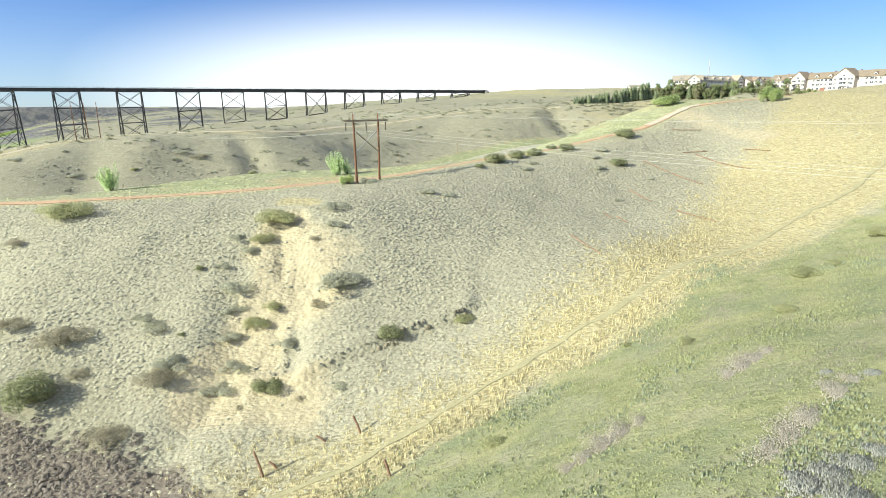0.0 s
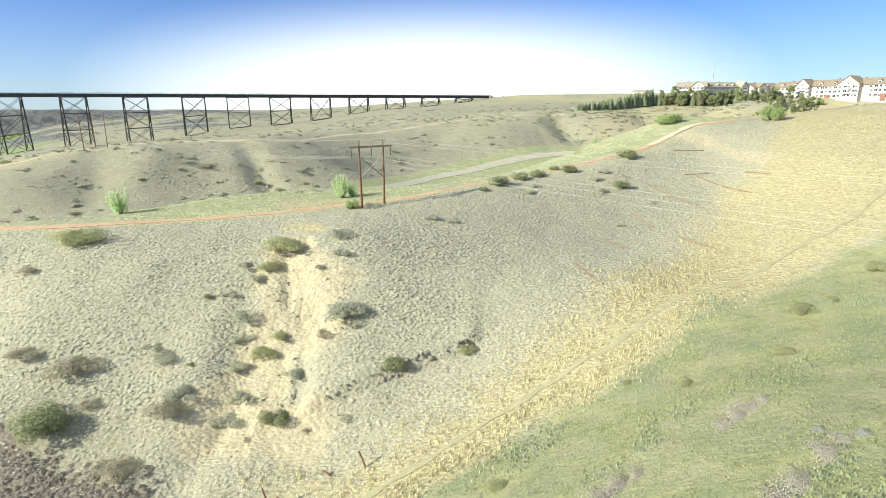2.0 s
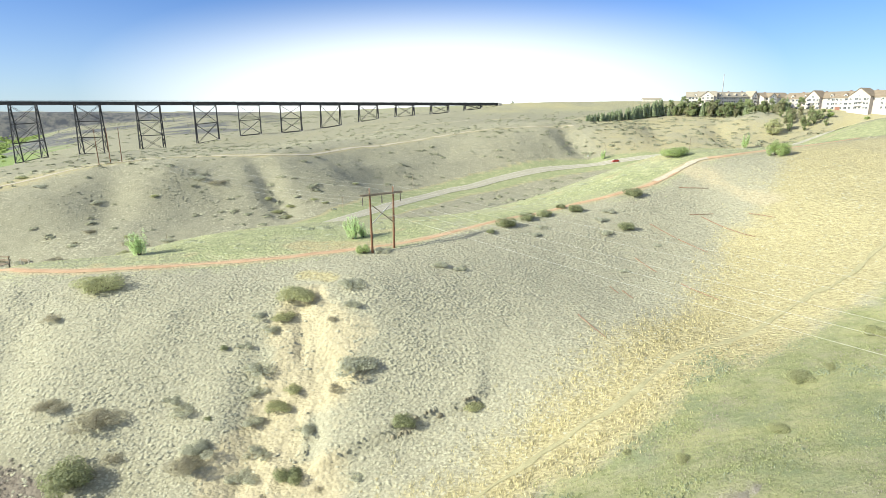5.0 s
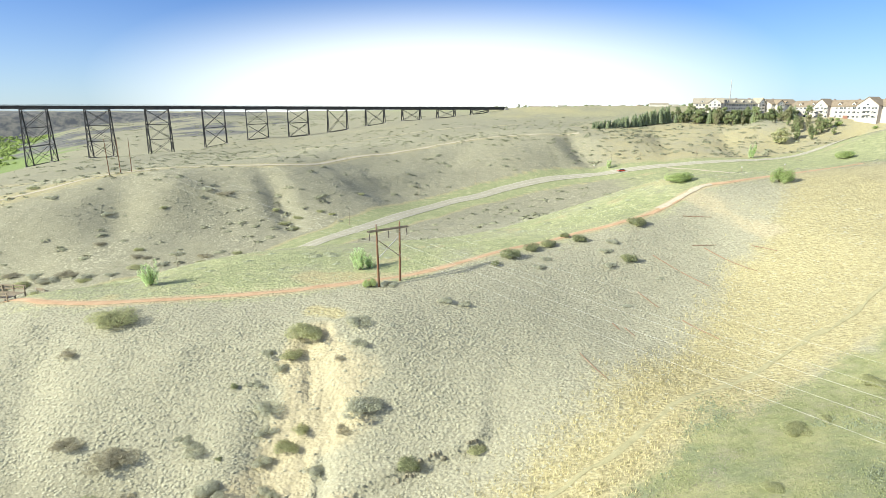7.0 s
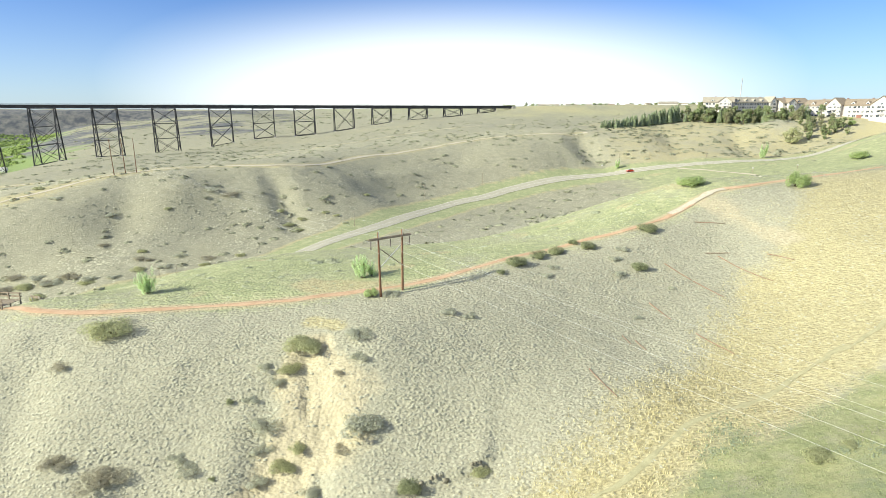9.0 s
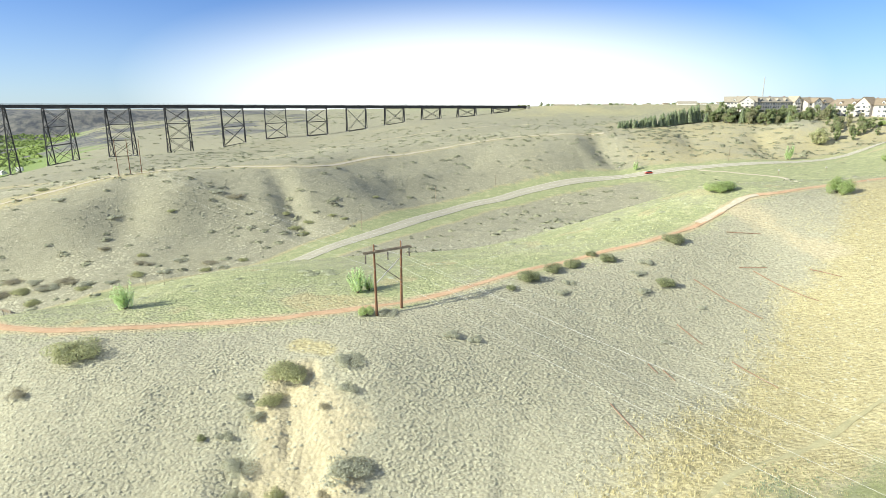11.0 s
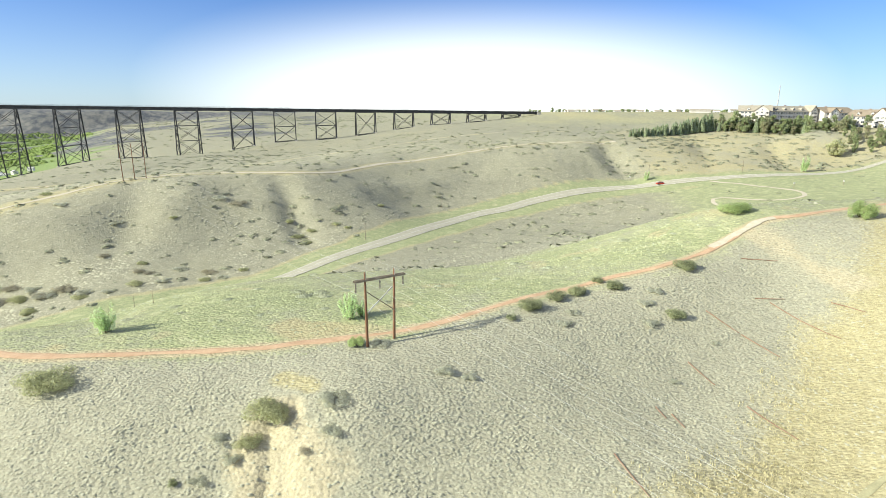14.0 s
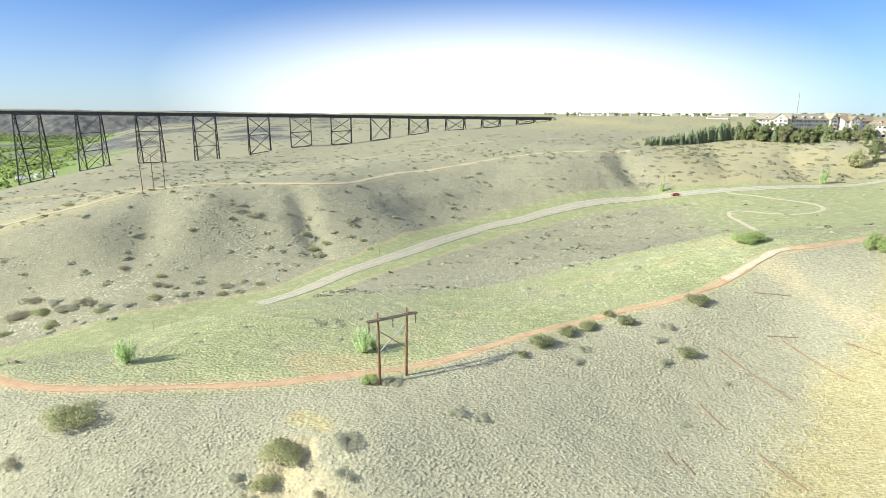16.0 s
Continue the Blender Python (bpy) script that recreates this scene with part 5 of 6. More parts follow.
big_shed = empty("warehouse", (214, 655, z_at(214, 655)), "long low white building behind the windbreak", "building", turn=-12)
bm = bmesh.new()
gable_wall(bm, 0, 20, 0, 12, -3, 2.2, 3.6)
part("wall", bm, MAT["stucco"], big_shed)
bm = bmesh.new()
gable(bm, 0, 20, 0, 12, 2.2, 4.0, 0.4)
part("roof", bm, MAT["shingle_pale"], big_shed)

# ---- the red car on the road ----
MAT["car_red"], _, cs = material("red_car_paint", 0.25)
cs.inputs["Base Color"].default_value = (0.45, 0.035, 0.02, 1)
cs.inputs["Coat Weight"].default_value = 0.6
MAT["rubber"] = plain("tyre_rubber", (0.015, 0.015, 0.015), (0.04, 0.04, 0.038), 5, 0.9)


def car(x, y, turn):
    root = empty("car", (x, y, z_at(x, y) + 0.14), "small red hatchback car on the asphalt road", "car", turn=turn)

    def hull(name, prof, half, mat, inset=0.0, label=""):
        bm = bmesh.new()
        cols = []
        for s, k in ((-half, 0.93), (-half + 0.12, 1.0), (half - 0.12, 1.0), (half, 0.93)):
            cz = sum(p[1] for p in prof) / len(prof)
            cols.append([bm.verts.new((px * (1 if abs(k - 1) < 1e-6 else 0.985), s * (1 - inset * (pz > 1.2)), cz + (pz - cz) * k)) for px, pz in prof])
        n = len(prof)
        for a, b in zip(cols, cols[1:]):
            for i in range(n):
                bm.faces.new((a[i], a[(i + 1) % n], b[(i + 1) % n], b[i]))
        bm.faces.new(cols[0][::-1])
        bm.faces.new(cols[-1])
        bmesh.ops.recalc_face_normals(bm, faces=bm.faces)
        return part(name, bm, mat, root, label)
    hull("body", [(-2.1, 0.28), (2.1, 0.28), (2.15, 0.6), (1.9, 0.82), (0.95, 0.95), (-1.9, 1.0), (-2.12, 0.8)], 0.87, MAT["car_red"])
    hull("cabin", [(0.98, 0.94), (0.35, 1.42), (-1.35, 1.46), (-1.95, 0.98)], 0.76, MAT["pane"], 0.12, "dark glazed cabin")
    hull("roof_panel", [(0.33, 1.41), (0.25, 1.47), (-1.3, 1.50), (-1.38, 1.44)], 0.69, MAT["car_red"])
    for sx in (-1.3, 1.32):
        for sy in (-0.8, 0.8):
            bm = bmesh.new()
            rod(bm, [(sx, sy - 0.1, 0.31), (sx, sy - 0.08, 0.31), (sx, sy + 0.08, 0.31), (sx, sy + 0.1, 0.31)], [0.26, 0.31, 0.31, 0.26], 14)
            part("wheel", bm, MAT["rubber"], root)
    for sy in (-0.6, 0.6):
        bm = bmesh.new()
        beam(bm, (2.08, sy - 0.2, 0.66), (2.08, sy + 0.2, 0.66), 0.12, 0.14)
        part("headlight", bm, MAT["trim"], root)


car(95.6, 333.6, 193)

# ---- roadside posts ----


def post_master(name, h, label, head):
    root = new(name)
    tagged(root, label, "post", "roadside posts")
    bm = bmesh.new()
    rod(bm, [(0, 0, -0.3), (0, 0, h * 0.6), (0, 0, h)], [0.13, 0.11, 0.09], 8)
    part("shaft", bm, MAT["timber"], root)
    bm = bmesh.new()
    if head == "arm":
        beam(bm, (-0.5, 0, h - 0.35), (0.5, 0, h - 0.35), 0.09, 0.11)
        for s in (-0.42, 0, 0.42):
            rod(bm, [(s, 0, h - 0.3), (s, 0, h - 0.1)], [0.05, 0.03], 6)
        part("crossarm", bm, MAT["timber"], root)
    else:
        beam(bm, (-0.45, 0, h - 0.3), (0.45, 0, h - 0.3), 0.04, 0.7)
        part("sign_panel", bm, MAT["trim"], root, "pale sign panel")
    return root


tall_post, sign_post = post_master("utility_post", 7.0, "slim wooden utility post beside the road", "arm"), post_master("road_sign", 2.6, "small pale road sign on a post", "sign")
for i, (x, y, s) in enumerate(((-46, 221, 0.95), (-22, 282, 0.9), (8, 308, 0.9), (144, 346, 1.0), (92, 345, 1.1), (-56.5, 104, 0.34), (-59.8, 103.5, 0.33), (112, 352, 0.6))):
    stand(tall_post, x, y, s, 20 + 5 * i)
for x, y in ((82, 346), (152, 305), (172, 300), (136, 210)):
    stand(sign_post, x, y, 1.0, 10)

# ---- a white shed and its yard by the viaduct's feet ----
for x, y, w, turn in ((-533, 558, 14, 20), (-546, 574, 9, 70), (-512, 560, 8, -30), (-505, 574, 6, 10)):
    shed = empty("shed", (x, y, z_at(x, y)), "small white metal shed in the valley", "shed", "valley sheds", turn=turn)
    bm = bmesh.new()
    gable_wall(bm, 0, w, 0, w * 0.55, -4, 3.6, 4.8)
    part("wall", bm, MAT["trim"], shed)
    bm = bmesh.new()
    gable(bm, 0, w, 0, w * 0.55, 3.6, 5.1, 0.3)
    part("roof", bm, MAT["galvanised"], shed)

# ---- weathered poles lying on the slope ----
MAT["rust"] = plain("rusty_wood", (0.19, 0.11, 0.07), (0.33, 0.22, 0.15), 2.0, 0.9, bump=0.01)


def lying_pole(a, b, r, mat, label, stick=0.12):
    pts = []
    for i in range(9):
        k = i / 8
        x, y = a[0] + (b[0] - a[0]) * k, a[1] + (b[1] - a[1]) * k
        pts.append((x, y, z_at(x, y) + stick))
    bm = bmesh.new()
    rod(bm, pts, [r * (1 - 0.3 * i / 8) for i in range(9)], 7)
    ob = part("fallen_pole", bm, MAT[mat])
    ob["label"] = label
    return tagged(ob, category="fallen pole", group="fallen poles on the slope")


for a, b in (((28.7, 84.9), (30.9, 81.2)), ((34.3, 95.4), (37.4, 91.2)), ((37.6, 91.0), (40.8, 86.7)), ((42.4, 98.7), (46.4, 98.3)), ((44.1, 97.7), (49.0, 88.6)), ((44.3, 109.1), (49.6, 108.2)),
             ((24.2, 75.8), (25.1, 73.8)), ((33.2, 77.6), (36.1, 72.1)), ((16.4, 68.8), (18.8, 63.9)), ((51.5, 96), (54, 92.4)), ((22.6, 76.6), (23.4, 75.0))):
    lying_pole(a, b, 0.075, "rust", "long weathered reddish pole lying on straw grass")
for (x, y, lean), h in zip(((-14.4, 39.2, 17), (-7.0, 42.8, 24), (-9.9, 42.5, 66), (-3.7, 34.9, 20), (-13.4, 40.0, 60)), (2.4, 1.7, 1.1, 1.3, 1.0)):
    z = z_at(x, y)
    bm = bmesh.new()
    t = Vector((math.sin(radians(lean)) * h * -1, 0.2, math.cos(radians(lean)) * h))
    rod(bm, [(0, 0, -0.3), t * 0.5, t * 0.95, t], [0.11, 0.10, 0.09, 0.05], 8)
    ob = part("old_fence_post", bm, MAT["rust"])
    ob["label"] = "leaning rusty red fence post in dry grass"
    tagged(ob, category="fence post", group="old fence posts")
    ob.matrix_basis = pose(x, y, z)

# ---- the railed wooden footbridge at the path's end ----


def footbridge():
    root = empty("footbridge", (-72.9, 83.4, 18.15), "small wooden footbridge with timber railings on the path", "footbridge", turn=176)
    for i in range(26):
        bm = bmesh.new()
        u = i * 0.24
        beam(bm, (u, -1.7, 0.22), (u, 1.7, 0.22), 0.21, 0.06)
        part("plank", bm, MAT["timber"], root)
    for v in (-1.7, 1.7):
        for u in (0, 2.0, 4.0, 6.0):
            bm = bmesh.new()
            beam(bm, (u, v, -0.6 - 0.55 * u), (u, v, 1.35), 0.16, 0.16)
            part("railing_post", bm, MAT["timber"], root)
        for z in (0.75, 1.28):
            bm = bmesh.new()
            beam(bm, (-0.3, v * 1.06, z), (6.3, v * 1.06, z), 0.08, 0.24)
            part("rail", bm, MAT["timber"], root)


footbridge()


def bench(x, y, turn):
    root = empty("park_bench", (x, y, z_at(x, y)), "weathered wooden park bench on the grassy bench", "bench", turn=turn)
    for i in range(3):
        bm = bmesh.new()
        beam(bm, (-1.1, -0.2 + i * 0.17, 0.46), (1.1, -0.2 + i * 0.17, 0.46), 0.15, 0.05)
        part("seat_slat", bm, MAT["timber"], root)
    for i in range(2):
        bm = bmesh.new()
        beam(bm, (-1.1, 0.32 + i * 0.05, 0.66 + i * 0.22), (1.1, 0.32 + i * 0.05, 0.66 + i * 0.22), 0.05, 0.17)
        part("back_slat", bm, MAT["timber"], root)
    for u in (-0.85, 0.85):
        bm = bmesh.new()
        beam(bm, (u, -0.2, -0.1), (u, -0.2, 0.44), 0.1)
        beam(bm, (u, 0.24, -0.1), (u, 0.38, 0.98), 0.1)
        part("leg", bm, MAT["concrete"], root)


bench(-69.6, 84.9, 165)

# ---- ground plants that nobody could count ----
MAT["blue_forb"] = leafy("blue_green_forb", (0.20, 0.235, 0.155), (0.31, 0.345, 0.235), through_light=0.0)
MAT["brush_twig"] = leafy("dimmed_mauve_brush", (0.19, 0.165, 0.135), (0.30, 0.265, 0.215), through_light=0.0)
# turf tone darkened to stand in for shadow under the sod lip
MAT["clod"] = leafy("shadowed_turf_clod", (0.22, 0.20, 0.14), (0.33, 0.30, 0.215), through_light=0.0)
MAT["rose_twig"] = leafy("bare_rose_twig", (0.25, 0.22, 0.175), (0.36, 0.325, 0.265), through_light=0.0)
MAT["sage_tuft"] = leafy("sage_tuft", (0.365, 0.353, 0.255), (0.42, 0.405, 0.297), through_light=0.0)
MAT["straw_tuft"] = leafy("straw_tuft", (0.45, 0.395, 0.205), (0.62, 0.555, 0.325), through_light=0.0)
MAT["green_tuft"] = leafy("green_forb", (0.215, 0.245, 0.11), (0.32, 0.345, 0.165), through_light=0.0)
MAT["turf_tuft"] = leafy("bench_turf_tuft", (0.33, 0.35, 0.18), (0.49, 0.50, 0.285), through_light=0.0)
MAT["bench_sage"] = leafy("pale_bench_sage", (0.31, 0.335, 0.215), (0.44, 0.46, 0.315), through_light=0.0)
MAT["far_tuft"] = leafy("far_bunch_grass", (0.32, 0.31, 0.22), (0.365, 0.352, 0.255), through_light=0.0)
MAT["far_shrub"] = leafy("far_hillside_shrub", (0.21, 0.22, 0.14), (0.33, 0.335, 0.22), through_light=0.0)
MAT["woods"] = leafy("cottonwood_green", (0.19, 0.27, 0.07), (0.32, 0.40, 0.12), through_light=0.0)


def scatter(name, x, y, wide, tall, shapes, mat, label, category, rng, smooth=False, soft=1.5, level=False):
    """Many small plants on the ground; level: their long side lies along the contour."""
    z = ground_z(x, y)
    gx, gy = (ground_z(x + 0.5, y) - z) * 2, (ground_z(x, y + 0.5) - z) * 2
    turn = np.arctan2(gx, -gy) + rng.normal(0, 0.35, len(x)) if level else rng.uniform(0, math.tau, len(x))
    pick = rng.integers(0, len(shapes), len(x))
    vs, fs, ns, n = [], [], [], 0
    for i, (v, f) in enumerate(shapes):
        k = np.where(pick == i)[0]
        c, s = np.cos(turn[k])[:, None], np.sin(turn[k])[:, None]
        vx = (v[:, 0] * c - v[:, 1] * s) * wide[k][:, None] + x[k][:, None]
        vy = (v[:, 0] * s + v[:, 1] * c) * wide[k][:, None] + y[k][:, None]
        vz = v[:, 2] * tall[k][:, None] + z[k][:, None] - 0.03
        vs.append(np.stack([vx, vy, vz], 2).reshape(-1, 3))
        nx = v[:, 0] * c - v[:, 1] * s - soft * gx[k][:, None]
        ny = v[:, 0] * s + v[:, 1] * c - soft * gy[k][:, None]
        ns.append(np.stack([nx, ny, np.full(nx.shape, soft)], 2).reshape(-1, 3))
        fs.append((f[None] + (np.arange(len(k)) * len(v))[:, None, None] + n).reshape(-1, 3))
        n += len(k) * len(v)
    up = np.vstack(ns)
    up /= np.linalg.norm(up, axis=1)[:, None]
    ob = solid(name, np.vstack(vs), np.vstack(fs), MAT[mat], smooth=smooth, normals=up)
    return tagged(ob, label, category, kind="stuff")


rng = np.random.default_rng(5)
FORBS = [blades(rng, 3, 0.42, 0.5, 3) for _ in range(12)]


SAGES = [tussock(rng) for _ in range(12)]


def spots(n, x0, x1, y0, y1):
    return rng.uniform(x0, x1, n), rng.uniform(y0, y1, n)


def keep(x, y, weight):
    k = rng.uniform(0, 1, len(x)) < weight
    return x[k], y[k]


def even(gap, x0, x1, y0, y1, jitter=0.42):
    """Places about a gap apart, as bunch grass spaces itself."""
    gx, gy = np.meshgrid(np.arange(x0, x1, gap * 1.2), np.arange(y0, y1, gap * 0.85))
    gx[::2] += gap * 0.6
    n = gx.size
    return gx.ravel() + rng.uniform(-jitter, jitter, n) * gap * 1.2, gy.ravel() + rng.uniform(-jitter, jitter, n) * gap * 0.85


HUMPS = [(v * [rng.uniform(1.1, 1.5), rng.uniform(0.75, 1.0), 1], f) for v, f in (tussock(rng, 4) for _ in range(24))]


def dome(seed):
    """A leafy dome: many pointed leaves over a low mound."""
    r = np.random.default_rng(seed)
    d = r.normal(size=(34, 3))
    d[:, 2] = np.abs(d[:, 2])
    d /= np.linalg.norm(d, axis=1)[:, None]
    c = d * [0.95, 0.95, 0.8] * r.uniform(0.75, 1.05, (34, 1))
    a = np.cross(d, r.normal(size=(34, 3)))
    a /= np.linalg.norm(a, axis=1)[:, None]
    b = np.cross(d, a)
    k = r.uniform(0.2, 0.42, (34, 1))
    v = np.stack([c - a * k, c + a * k * 0.5 - b * k * 0.8, c + a * k * 0.6 + b * k * 0.7 + d * k * 0.3], 1)
    face = np.cross(v[:, 1] - v[:, 0], v[:, 2] - v[:, 0])
    v[(face * d).sum(1) < 0] = v[(face * d).sum(1) < 0][:, ::-1]
    v = v.reshape(-1, 3)
    return v, np.arange(102).reshape(-1, 3)


DOMES = [dome(80 + i) for i in range(8)]
# bunch grass and sage over the bluff face
x, y = even(0.38, -72, 74, 30, 124, 0.65)
c = covers(x, y)
wt_sage = np.clip(1.02 - c["green"] * 1.7 - c["weeds"] * 1.7 - c["straw"] * 0.9 - c["bare"] * 0.85 - c["red"] * 2, 0, 1) * (0.72 + 0.28 * ease(ripple(x, y, 4.0, 51), -0.5, 0.3)) * (0.25 + 0.75 * ease(y, gully_edge(x) - 2, gully_edge(x) + 1))
x, y = keep(x, y, wt_sage)
s = rng.uniform(0.11, 0.25, len(x)) * (1 + 0.2 * ripple(x, y, 5, 52))
scatter("sage_bunch_grass", x, y, s, s * rng.uniform(0.3, 0.85, len(x)), HUMPS, "sage_tuft", "grey sage and bunch grass tussocks over the slope", "grass", rng, True, 1.35, True)
# clods of turf along the broken sod edge, darkened for its undercut shadow
x = np.repeat(np.arange(-14.5, 3.5, 0.34), 2) + rng.uniform(-0.2, 0.2, 106)
y = np.interp(x, [-15, -9, -5, -1, 3.5], [48.4, 51.0, 53.2, 54.9, 56.2]) + 0.5 * ripple(x, 0 * x + 50, 1.7, 16) + rng.uniform(-0.35, 0.15, len(x))
x, y = keep(x, y, ease(ripple(x, y, 2.3, 75), -0.2, 0.2))
s = rng.uniform(0.1, 0.38, len(x))
scatter("turf_clods", x, y, s, s * rng.uniform(0.7, 1.3, len(x)), SAGES, "clod", "broken turf clods along the slipped sod edge, darkened like its undercut shadow", "turf", rng, False, 0.4)
# straw grass along the gully and the sunny hillside
REEDS = [blades(rng, 4, 0.2, 0.5, 3) for _ in range(12)]
x, y = spots(100000, -30, 84, 30, 122)
c = covers(x, y)
x, y = keep(x, y, np.clip(c["straw"] * 1.1 - c["red"] * 2 - c["green"] * 0.8 - c["bare"] * 0.9, 0, 1) * ease(off_line(x, y, GULLY_LINE[::2])[0], 0.45, 1.1) * (0.6 + 0.4 * ease(ripple(x, y, 1.3, 53), -0.4, 0.4)))
s = rng.uniform(0.22, 0.5, len(x)) * (1 - 0.5 * ease(x - 0.5 * (y - 75), 30, 46)) * (1 - 0.6 * ease(y - x, 82, 90))
scatter("straw_grass", x, y, s * 0.62, s, REEDS, "straw_tuft", "tall pale yellow straw grass on the gully slopes", "grass", rng, False, 1.4)
# green forbs and low thickets on the near slope
x, y = spots(125000, -16, 66, 8, 64)
c = covers(x, y)
along, down = 0.84 * x + 0.54 * y, -0.54 * x + 0.84 * y
thick = ripple(along / 2.6, down, 2.6, 54) + 0.55 * ripple(along / 1.6, down, 1.1, 57)
kind = ripple(along / 2.2, down, 4.2, 58) + 0.5 * ripple(along / 1.5, down, 1.9, 59) + rng.normal(0, 0.16, len(x))
w = np.clip(c["weeds"], 0, 1)
lot = rng.uniform(0, 1, len(x))
pick = (lot < w * (0.55 + 0.45 * ease(thick, -0.5, 0.3))) & (kind < 0.6)
size = (0.076 + 0.095 * rng.uniform(0, 1, len(x)) ** 1.6) * (1 + 0.3 * ease(thick, 0.1, 0.8))
scatter("green_forbs", x[pick], y[pick], size[pick], size[pick] * 0.95, FORBS, "green_tuft", "fresh green weeds and grass on the near slope", "grass", rng, False, 1.5)
pick = (lot < w * ease(thick, -0.1, 0.5)) & (kind > -0.75) & (kind < -0.18)
scatter("buckbrush", x[pick], y[pick], size[pick] * 1.1, size[pick] * 1.3, FORBS, "blue_forb", "low blue-green buckbrush thickets on the near slope", "shrubs", rng, False, 1.7)
dense = (1 - ease(y - 0.25 * x, 18, 23)) * ease(x, 8, 13)
pick = (lot < 0.5 * w * ease(thick + dense, -0.6, 0.1)) & (kind + dense > 0.3)
scatter("bare_rose_thicket", x[pick], y[pick], size[pick] * 0.85, size[pick] * 1.2, REEDS, "rose_twig", "low mauve grey thickets of bare rose twigs", "shrubs", rng, False, 1.4)
# bare rose and buckbrush in the gully bottom, partly darkened for lens vignette
x, y = even(0.36, -56, -8, 28, 54, 0.5)
edge = gully_edge(x) + 2.0 * ripple(x, y, 6, 66) + ripple(x, y, 2.2, 67)
x, y = keep(x, y, (1 - ease(y, edge - 2.5, edge)) * (0.8 - 0.5 * ease(ripple(x, y, 3.1, 68), 0.1, 0.6)))
s = rng.uniform(0.18, 0.36, len(x)) * (1 + 0.5 * ripple(x, y, 2.5, 69))
scatter("gully_brush", x, y, s, s * rng.uniform(0.7, 1.3, len(x)), DOMES, "brush_twig", "mauve brown rose brush in the gully bottom, partly darkened for vignette", "shrubs", rng, False, 1.3)
x, y = spots(56000, -95, 90, 74, 150)
c = covers(x, y)
x, y = keep(x, y, np.clip(c["green"] * 0.8 - c["red"] * 2, 0, 1) * (0.3 + 0.7 * ease(ripple(x, y, 5, 55) + 0.4 * ripple(x, y, 1.8, 56), -0.3, 0.5)))
s = rng.uniform(0.12, 0.36, len(x))
scatter("bench_turf", x, y, s, s * rng.uniform(0.25, 0.6, len(x)), FORBS, "turf_tuft", "patchy green turf and weeds on the bench", "grass", rng, True, 1.3)
x, y = spots(24000, -90, 90, 76, 160)
c = covers(x, y)
x, y = keep(x, y, np.clip(c["green"] - c["red"] * 2 - 0.3, 0, 1) * ease(ripple(x, y, 4, 62) + 0.6 * ripple(x, y, 13, 63), 0.0, 0.7))
s = rng.uniform(0.2, 0.62, len(x))
scatter("bench_sage", x, y, s, s * rng.uniform(0.2, 0.4, len(x)), FORBS, "bench_sage", "pale grey-green low sage dotted over the bench", "sage", rng, True, 2.5)
# shrubs dotted over the far hillsides
x, y = spots(9000, -330, 260, 140, 560)
road_d, _ = off_line(x, y, ROAD_LINE[::3])
w = ease(road_d, 9, 18) * (0.22 + 0.78 * ease(ripple(x, y, 30, 57) + 0.5 * ripple(x, y, 70, 58), 0.05, 0.7)) * (1 - 0.85 * covers(x, y)["green"])
x, y = keep(x, y, np.clip(w, 0, 1))
s = 0.5 + 1.4 * rng.uniform(0, 1, len(x)) ** 2.0
scatter("hillside_shrubs", x, y, s * 1.2, s * rng.uniform(0.4, 0.7, len(x)), DOMES, "far_shrub", "dark low shrubs dotted over the far hillsides", "shrubs", rng, False, 1.3)
x, y = rng.uniform(70, 235, 290), rng.uniform(352, 455, 290)
s = rng.uniform(0.9, 2.1, len(x))
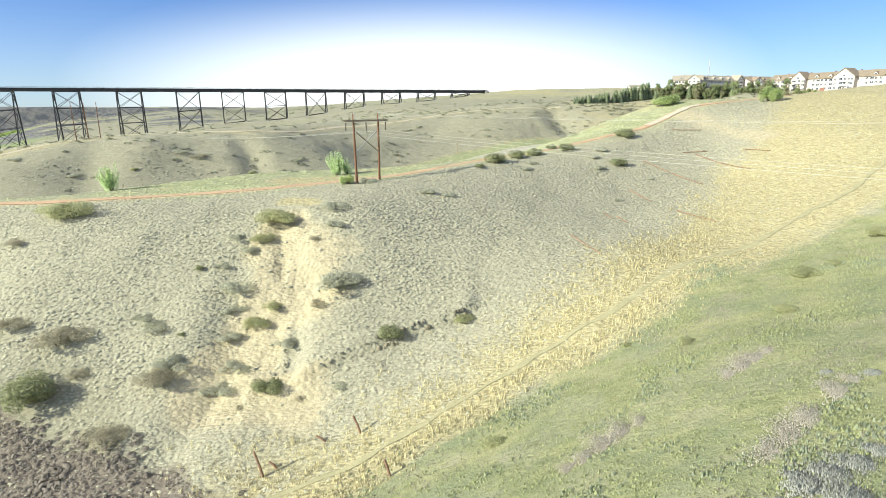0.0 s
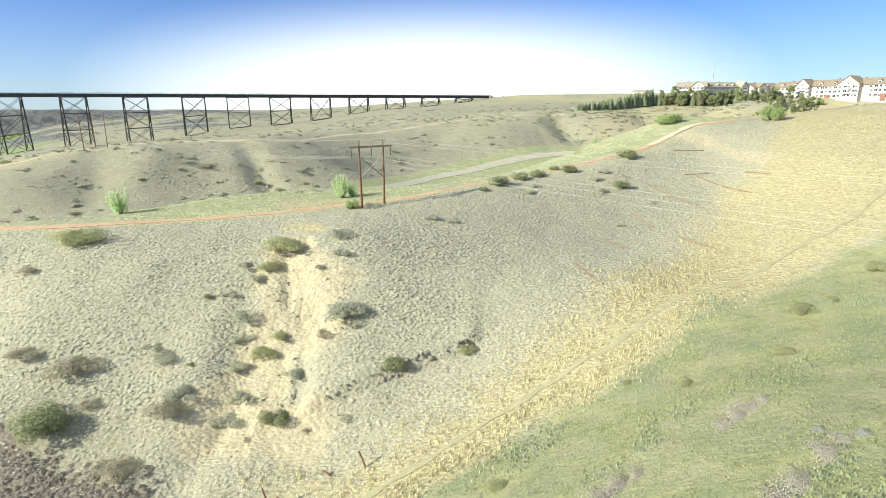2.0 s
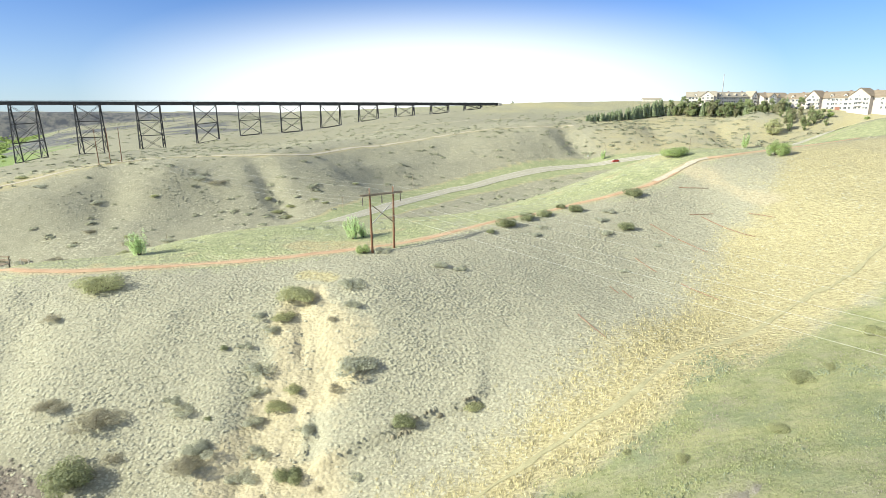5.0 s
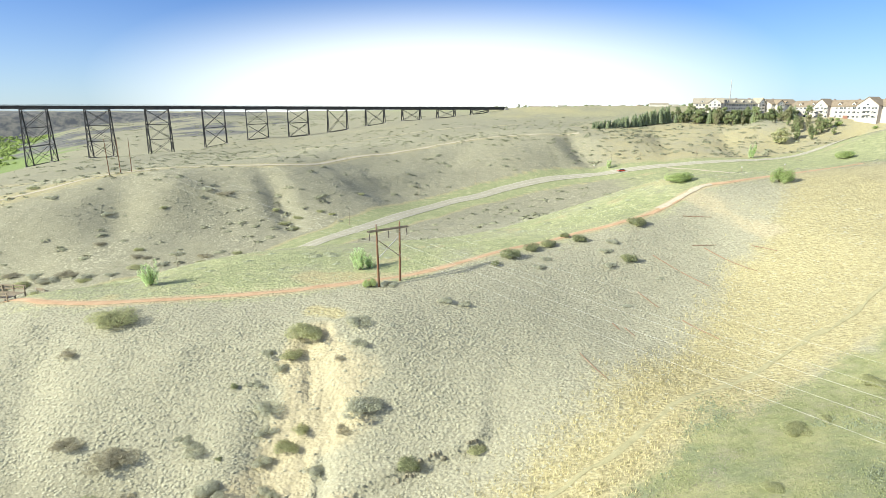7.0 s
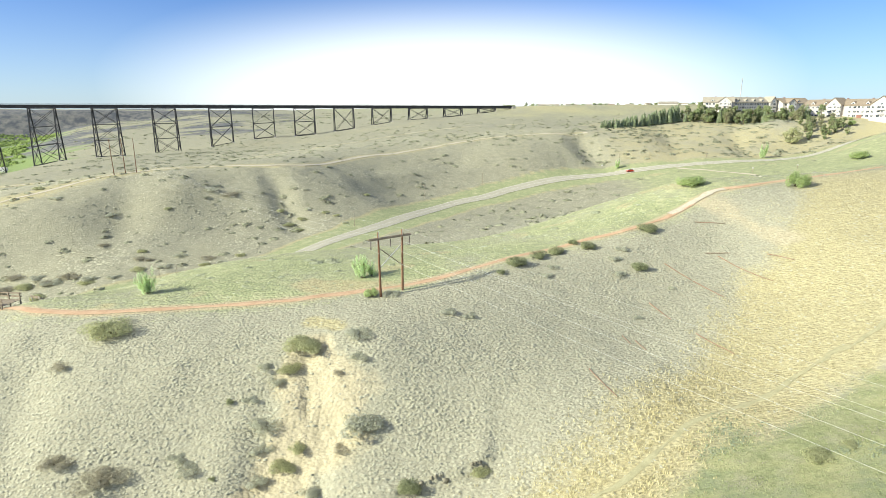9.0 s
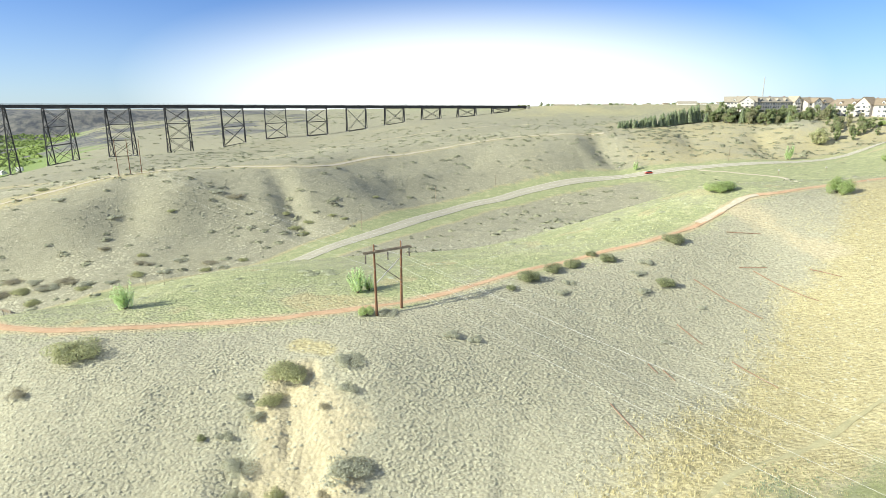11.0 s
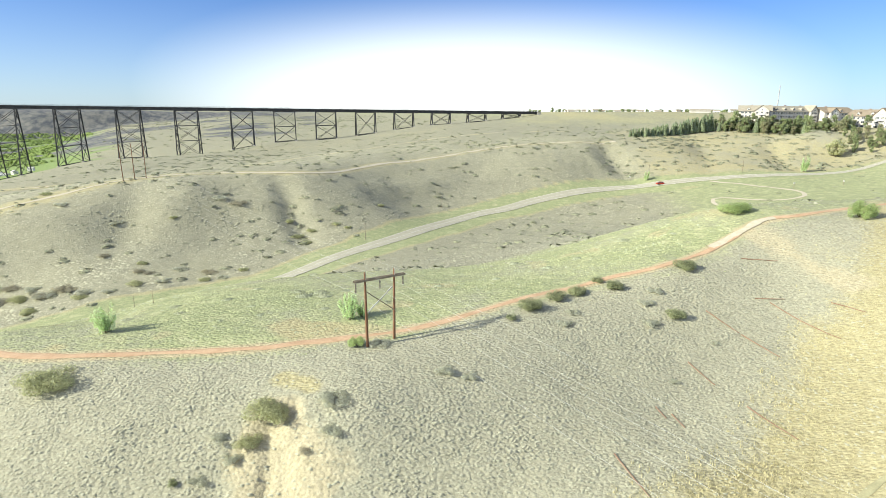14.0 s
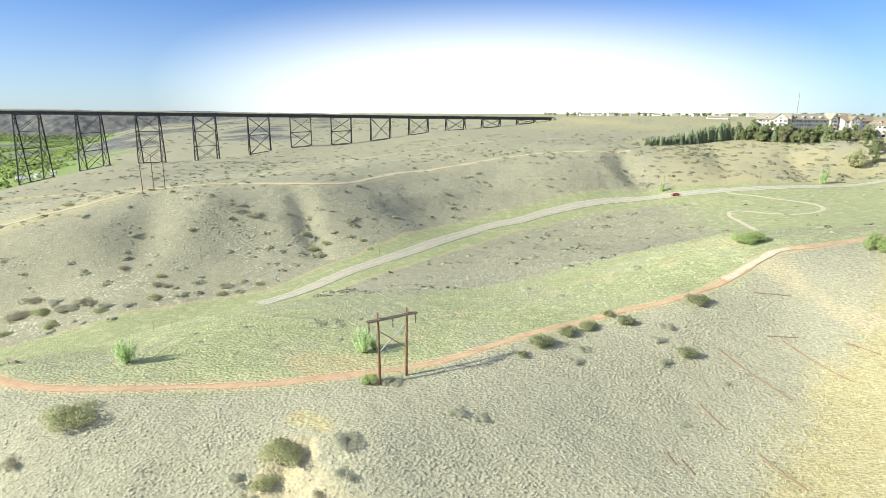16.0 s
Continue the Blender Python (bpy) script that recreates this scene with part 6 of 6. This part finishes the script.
scatter("bluff_shrubs", x, y, s * 1.2, s * rng.uniform(0.45, 0.75, len(x)), DOMES, "far_shrub", "low olive shrubs dotted over the pale bluff", "shrubs", rng, False, 1.3)
x, y = even(1.15, -230, 215, 128, 440, 0.5)
x, y = keep(x, y, np.clip(1 - covers(x, y)["green"] * 1.3 - covers(x, y)["straw"] * 0.7, 0, 1) * (0.7 + 0.3 * ease(ripple(x, y, 6, 59), -0.3, 0.4)) * ease(off_line(x, y, ROAD_LINE[::3])[0], 6, 12))
s = rng.uniform(0.3, 0.68, len(x)) * (1 + 0.3 * ripple(x, y, 14, 74))
scatter("hillside_bunch_grass", x, y, s, s * rng.uniform(0.3, 0.6, len(x)), [blades(rng, 1, 0.95, 0.2, 5) for _ in range(10)], "far_tuft", "grey bunch grass tussocks over the far hillsides", "grass", rng, True, 1.5, True)
# cottonwoods on the valley floor beyond the viaduct
n = 24000
u, v = rng.uniform(470, 1240, n), rng.uniform(-300, 1600, n)
x, y = 29 - 0.937 * u - 0.35 * v, 659 - 0.35 * u + 0.937 * v
x, y = keep(x, y, ease(ripple(x, y, 120, 60) + 0.5 * ripple(x, y, 40, 61), -0.5, 0.2) * ease(covers(x, y)["lush"], 0.3, 0.6) * (1 - ease(ground_z(x, y), -26, -16)))
s = rng.uniform(2.6, 6.0, len(x))
scatter("valley_woods", x, y, s, s * rng.uniform(0.9, 1.4, len(x)), DOMES, "woods", "fresh green cottonwoods on the valley floor", "trees", rng, False, 1.2)
# brush and bare clumps over the broken country behind the viaduct
n = 3200
u, v = rng.uniform(40, 900, n), rng.uniform(60, 1500, n)
x, y = 29 - 0.937 * u - 0.35 * v, 659 - 0.35 * u + 0.937 * v
x, y = keep(x, y, (0.25 + 0.75 * ease(ripple(x, y, 90, 64), -0.2, 0.4)) * (1 - covers(x, y)["lush"]))
s = rng.uniform(1.2, 4.2, len(x))
scatter("badland_brush", x, y, s * 1.2, s * 0.45, DOMES, "far_shrub", "dark brush clumps over the broken hills behind the viaduct", "shrubs", rng, True, 2.0)
